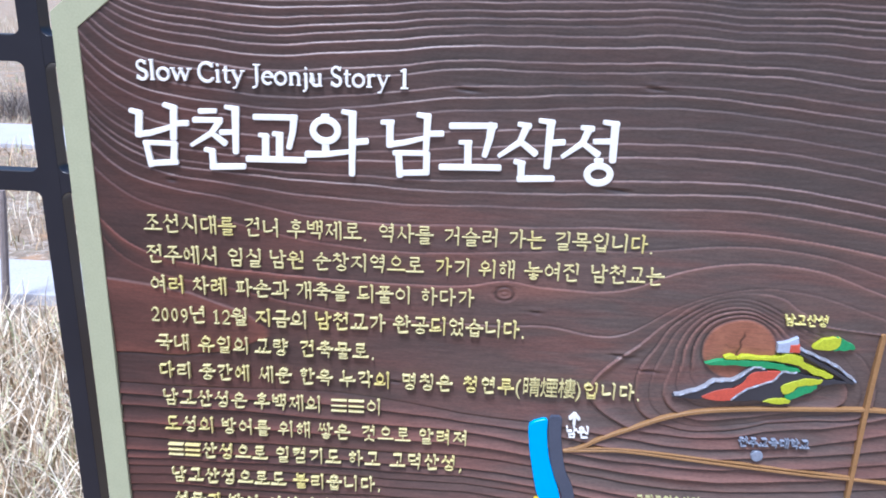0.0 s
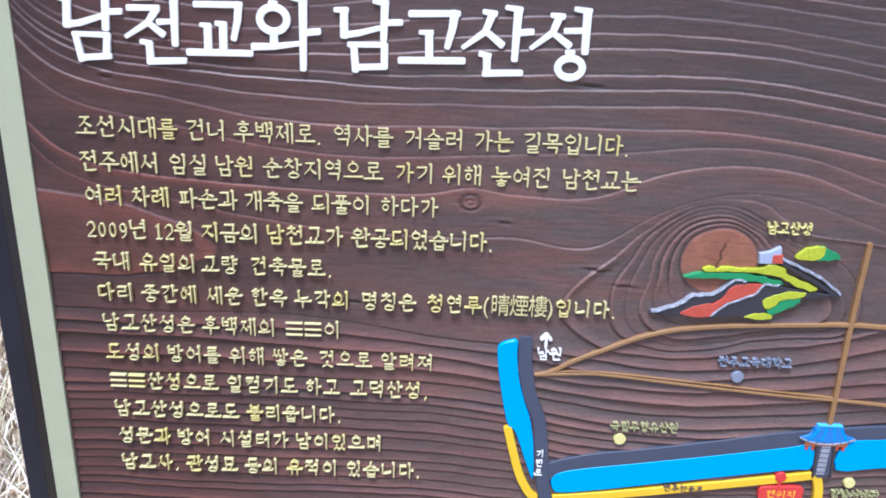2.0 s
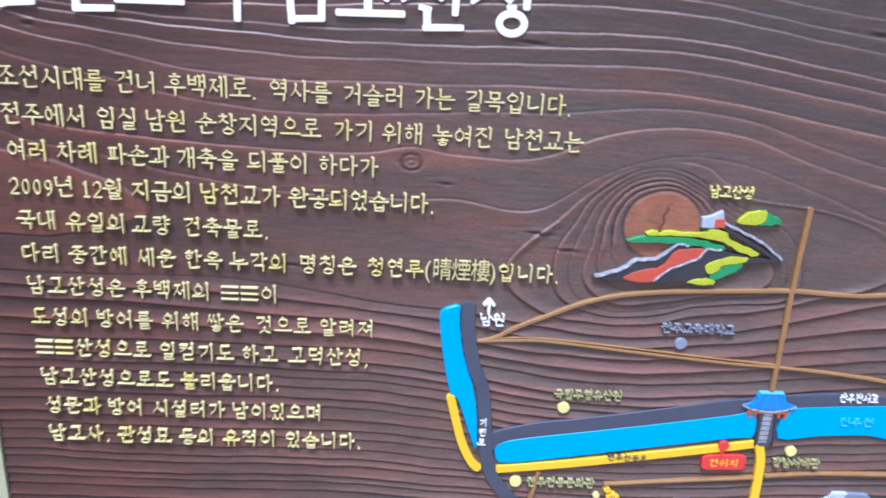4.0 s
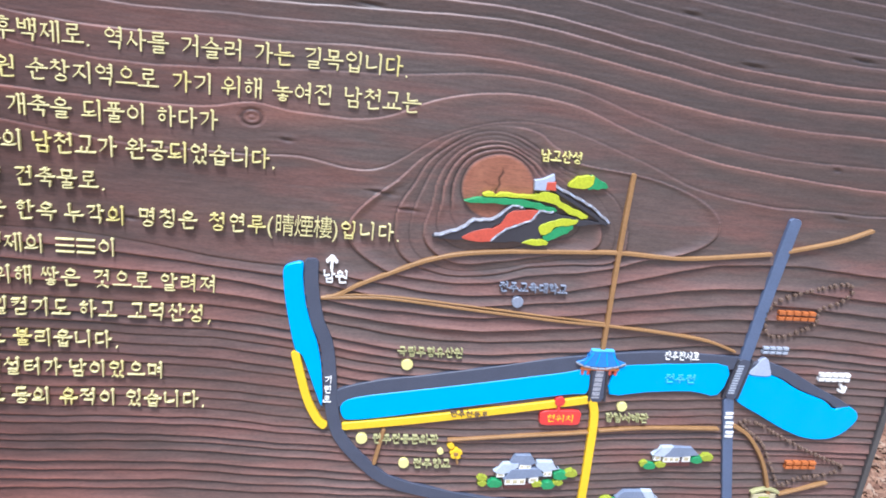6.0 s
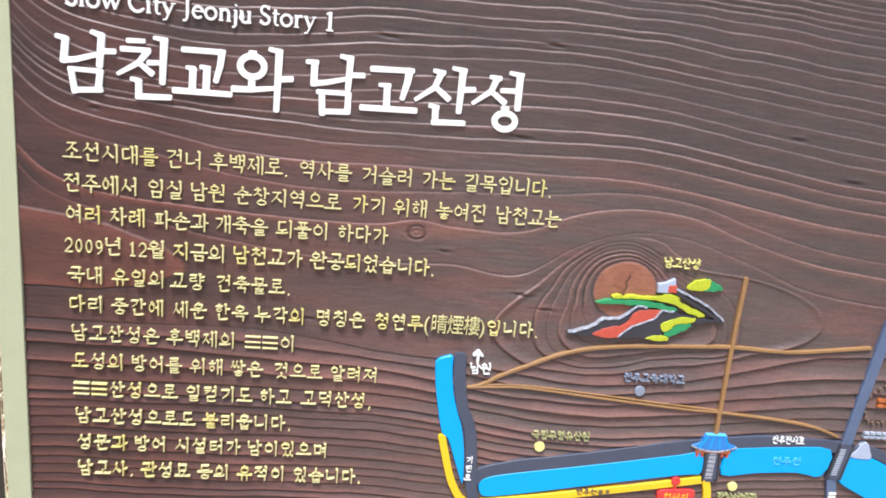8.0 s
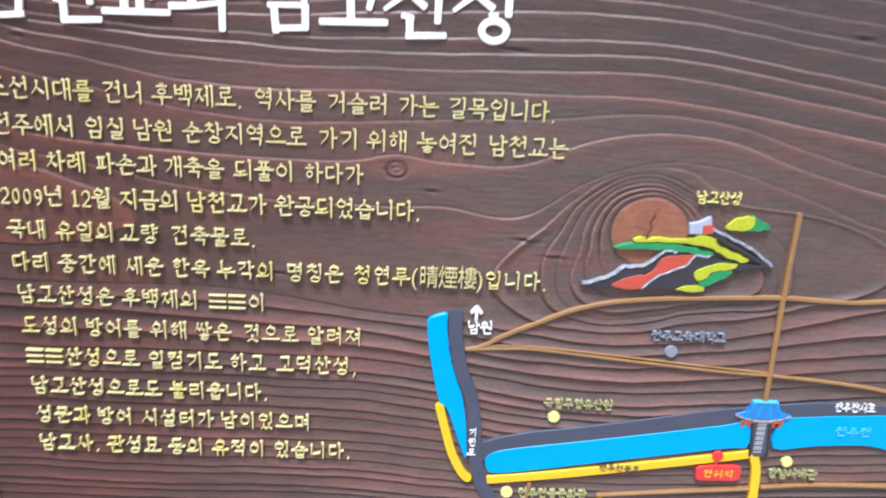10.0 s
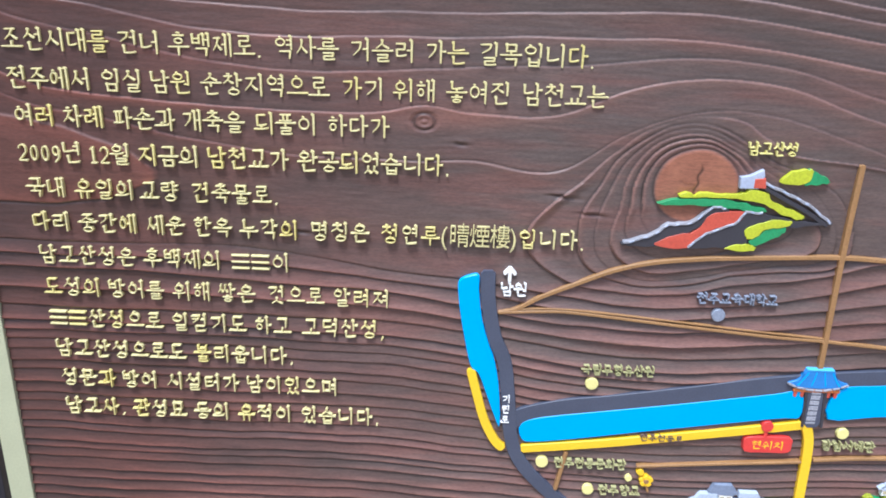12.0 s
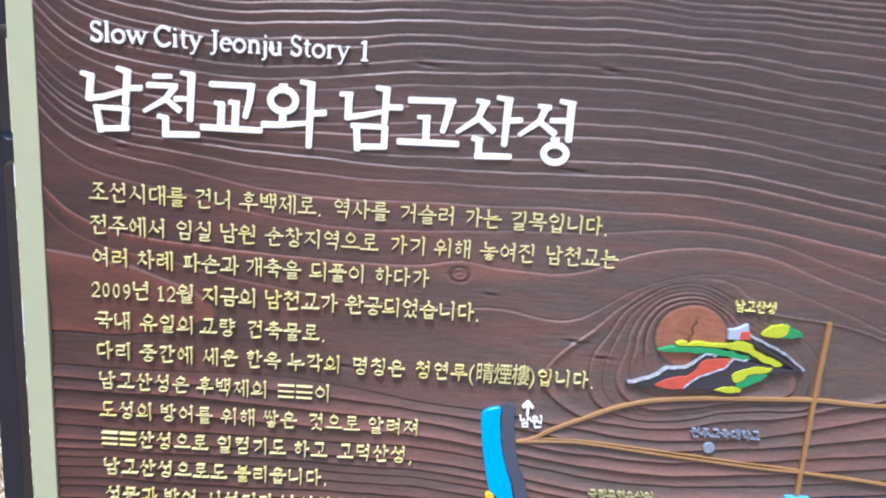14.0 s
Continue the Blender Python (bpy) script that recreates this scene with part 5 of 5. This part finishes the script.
def house(cx, cz, w, court=False, side=1):
    """A tile-roofed hall with white walls and shrubs; the larger one has two wings and an upper hall."""
    h = w * 0.42
    plinth = [(-.35, -.62), (.30, -.62), (.30, -.86), (-.35, -.86)] if court else [(-.30, -.42), (.37, -.42), (.37, -.68), (-.30, -.68)]
    base = piece("house", [(cx + side * x * w, cz + z * h) for x, z in plinth], M_MAROON, "grey tile-roofed hall with white walls among shrubs", F + 0.0004, 0)

    def under(name, pts, m, front, k=0, label="", rough=0.0):
        piece(name, [(cx + side * x * w, cz + z * h) for x, z in pts], m, label, front, k, 0.0003, rough, base)

    def wall(x0, x1, z0, z1, panes, front):
        under("wall", [(x0, z0), (x1, z0 + .02), (x1, z1 + .05), (x0, z1 + .04)], M_WHITE, front, 0, "white painted wall")
        for k in range(panes):
            a = x0 + (x1 - x0) * (k + 0.16) / panes
            b = a + (x1 - x0) * 0.62 / panes
            under("window", [(a, z0 + .08), (b, z0 + .09), (b, z1 - .05), (a, z1 - .06)], M_PANE, front - 0.0004, 0, "beige window")

    if court:
        wall(-.13, .08, .10, .32, 2, F - 0.0002)
        under("roof", [(-.23, .78), (.045, .78), (.15, .43), (.08, .30), (-.23, .34), (-.30, .43)], M_TILE, F - 0.0007, 0, "slate grey upper roof")
        wall(-.51, -.37, -.31, -.05, 1, F - 0.0002)
        wall(.32, .475, -.25, .0, 2, F - 0.0002)
        under("roof", [(-.42, .36), (-.16, .385), (-.145, .22), (-.30, -.07), (-.44, -.15), (-.575, -.02), (-.51, .115)], M_PALETILE, F - 0.0010, 0, "pale grey wing roof")
        under("roof", [(.18, .47), (.46, .47), (.53, .22), (.60, .14), (.32, -.02), (.165, .26)], M_PALETILE, F - 0.0010, 0, "pale grey wing roof")
        wall(-.35, .02, -.66, -.36, 3, F - 0.0006)
        wall(.08, .245, -.56, -.29, 1, F - 0.0006)
        under("roof", [(-.265, .10), (.235, .16), (.34, -.19), (-.02, -.33), (-.39, -.38)], M_TILE, F - 0.0014, 0, "slate grey tiled roof")
        shrubs = ((-.765, -.35, .085, 1), (-.75, -.60, .08, 1), (-.53, -.61, .125, 0), (.235, -.61, .09, 1), (.61, -.52, .085, 1), (.43, -.64, .12, 0), (.63, -.16, .135, 0), (.82, -.07, .11, 1))
    else:
        wall(-.44, -.29, -.37, -.08, 1, F - 0.0002)
        wall(-.235, .12, -.45, -.14, 3, F - 0.0004)
        wall(.18, .35, -.42, -.09, 1, F - 0.0004)
        under("roof", [(-.10, .42), (.33, .40), (.51, 0), (.14, -.12), (-.25, -.14)], M_TILE, F - 0.0012, 0, "slate grey tiled roof")
        under("gable", [(-.33, .42), (-.08, .44), (-.16, .14), (-.25, -.11), (-.51, -.03), (-.41, .14)], M_PALETILE, F - 0.0018, 0, "pale grey gable roof")
        shrubs = ((-.63, -.56, .10, 1), (-.52, -.66, .13, 0), (-.28, -.58, .11, 1), (.49, -.28, .13, 0), (.70, -.14, .13, 1))
    for k, (x, z, r, pale) in enumerate(shrubs):
        under("shrub", [(x - r, z), (x - r * .6, z + r * 1.3), (x + r * .2, z + r * 1.5), (x + r, z + r * .5), (x + r * .7, z - r * 1.1), (x - r * .5, z - r * 1.3)], M_OLIVE if pale else M_GREEN,
              F - 0.0016 - 0.0002 * k, 3, "yellow-green shrub" if pale else "dark green shrub", 0.0008)


house(1139.5, 972.6, 69)
house(926, 942, 79, True)
house(1096, 900, 64, False, -1)
house(920, 868, 70)
pavilion_small = piece("map_building", [(1276, 892), (1313, 893), (1313, 908), (1276, 907)], M_PANE, "cream painted low building at the end of a track", F - 0.0006, 0)
line_piece("roof_line", [(1273, 909), (1295, 916), (1316, 910)], 0.0045, M_LABEL, "dull lemon roof line", F - 0.0012, None, pavilion_small)
piece("window", [(1286, 897), (1303, 897), (1303, 903), (1286, 903)], M_OLIVE, "olive window", F - 0.0010, 0, 0.0003, 0.0, pavilion_small)
flower = spot(825, 968, 3.2, M_BROWN, "golden yellow painted flower with a brown heart", F - 0.0016)
for a in (90, 162, 234, 306, 18):
    x, z = 825 + 5 * math.cos(radians(a)), 968 + 5 * math.sin(radians(a))
    piece("petal", [(x - 4, z), (x, z + 3.5), (x + 4, z), (x, z - 3.5)], M_YELLOW, "golden yellow petal", F - 0.0002 * (a % 7), 3, 0.0004, 0.0, flower)
piece("bud", [(812, 980), (817, 985), (822, 979), (817, 975)], M_YELLOW, "golden yellow bud", F, 3, 0.0004, 0.0, flower)
piece("bud", [(799, 971), (804, 975), (808, 970), (803, 966)], M_DOT, "pale bud", F, 3, 0.0004, 0.0, flower)
line_piece("stem", [(826, 963), (829, 952)], 0.003, M_BROWN, "brown stem", F, None, flower)

# ---------------------------------------------------------------- map lettering
LABELS = [("전주교육대학교", 0.852, 0.942, 1.2045, 0.0150, M_FADED), ("국립무형유산원", 0.733, 0.818, 1.1100, 0.0150, M_LABEL), ("전주전통문화관", 0.711, 0.799, 0.9820, 0.0150, M_LABEL),
          ("전주향교", 0.768, 0.820, 0.9450, 0.0150, M_LABEL), ("남원", 0.634, 0.665, 1.2045, 0.0180, M_WHITE), ("강암서예관", 1.025, 1.088, 1.0215, 0.0150, M_LABEL),
          ("전주천서로", 1.091, 1.142, 1.1190, 0.0130, M_WHITE), ("남고산성", 0.886, 0.938, 1.3660, 0.0165, M_DOT), ("전주천", 1.098, 1.144, 1.0850, 0.0150, M_AQUA),
          ("전주천동로", 0.810, 0.862, 1.0250, 0.0100, M_DASH), ("현위치", 0.942, 0.981, 1.0205, 0.0128, M_YELLOW)]
for text, x0, x1, zb, em, m in LABELS:
    step = (x1 - x0) / len(text)
    own = text == "남고산성"
    x0, zb = x0 + (0 if own else SHIFT[0] / 1000), zb + (0 if own else SHIFT[1] / 1000) + em * 0.05
    brushed_word(text, x0, zb, m, MAP_Y - 0.0012, step, em * 0.82 / CELL_H, "map_letter", 1.15, step * 0.95 / (CELL_W * em * 0.82 / CELL_H))
for c, z in (("기", 1.069), ("린", 1.055), ("로", 1.041)):
    brushed_word(c, 0.6495, z - 0.0067, M_WHITE, MAP_Y - 0.0012, 0.014, 0.46, "map_letter", 1.5)


def word_bars(x0, x1, z, h, count, material):
    x0, x1, z = x0 + SHIFT[0] / 1000, x1 + SHIFT[0] / 1000, z + SHIFT[1] / 1000
    for k in range(count):
        bm = bmesh.new()
        s = (x1 - x0) / count
        for n in range(2):
            a, zz = x0 + k * s, z + (n - 0.5) * h * 0.55
            plate(bm, [(a + s * .08, zz - h * .17), (a + s * .9, zz - h * .17), (a + s * .9, zz + h * .17), (a + s * .08, zz + h * .17)], BACK, MAP_Y - 0.0016, 0.0003)
        part("map_letter", bm, material, sign)


word_bars(1.240, 1.296, 1.191, 0.014, 5, M_ORANGE)
word_bars(1.314, 1.364, 0.957, 0.013, 4, M_ORANGE)
word_bars(1.327, 1.376, 1.101, 0.013, 5, M_WHITE)
word_bars(1.231, 1.270, 1.139, 0.011, 4, M_ROOF)
for z in (1.037, 1.022, 1.007):
    word_bars(1.199 + (1.037 - z) * 0.24, 1.213 + (1.037 - z) * 0.24, z, 0.011, 1, M_WHITE)
# these bars are the rungs of the two bridge decks, not lettering
for k in range(6):
    word_bars(0.9985, 1.0115, 1.0965 - 0.0070 * k, 0.0075, 1, M_COPING)
    word_bars(1.1995 - 0.0010 * k, 1.2105 - 0.0010 * k, 1.1120 - 0.0075 * k, 0.0070, 1, M_ROOF)
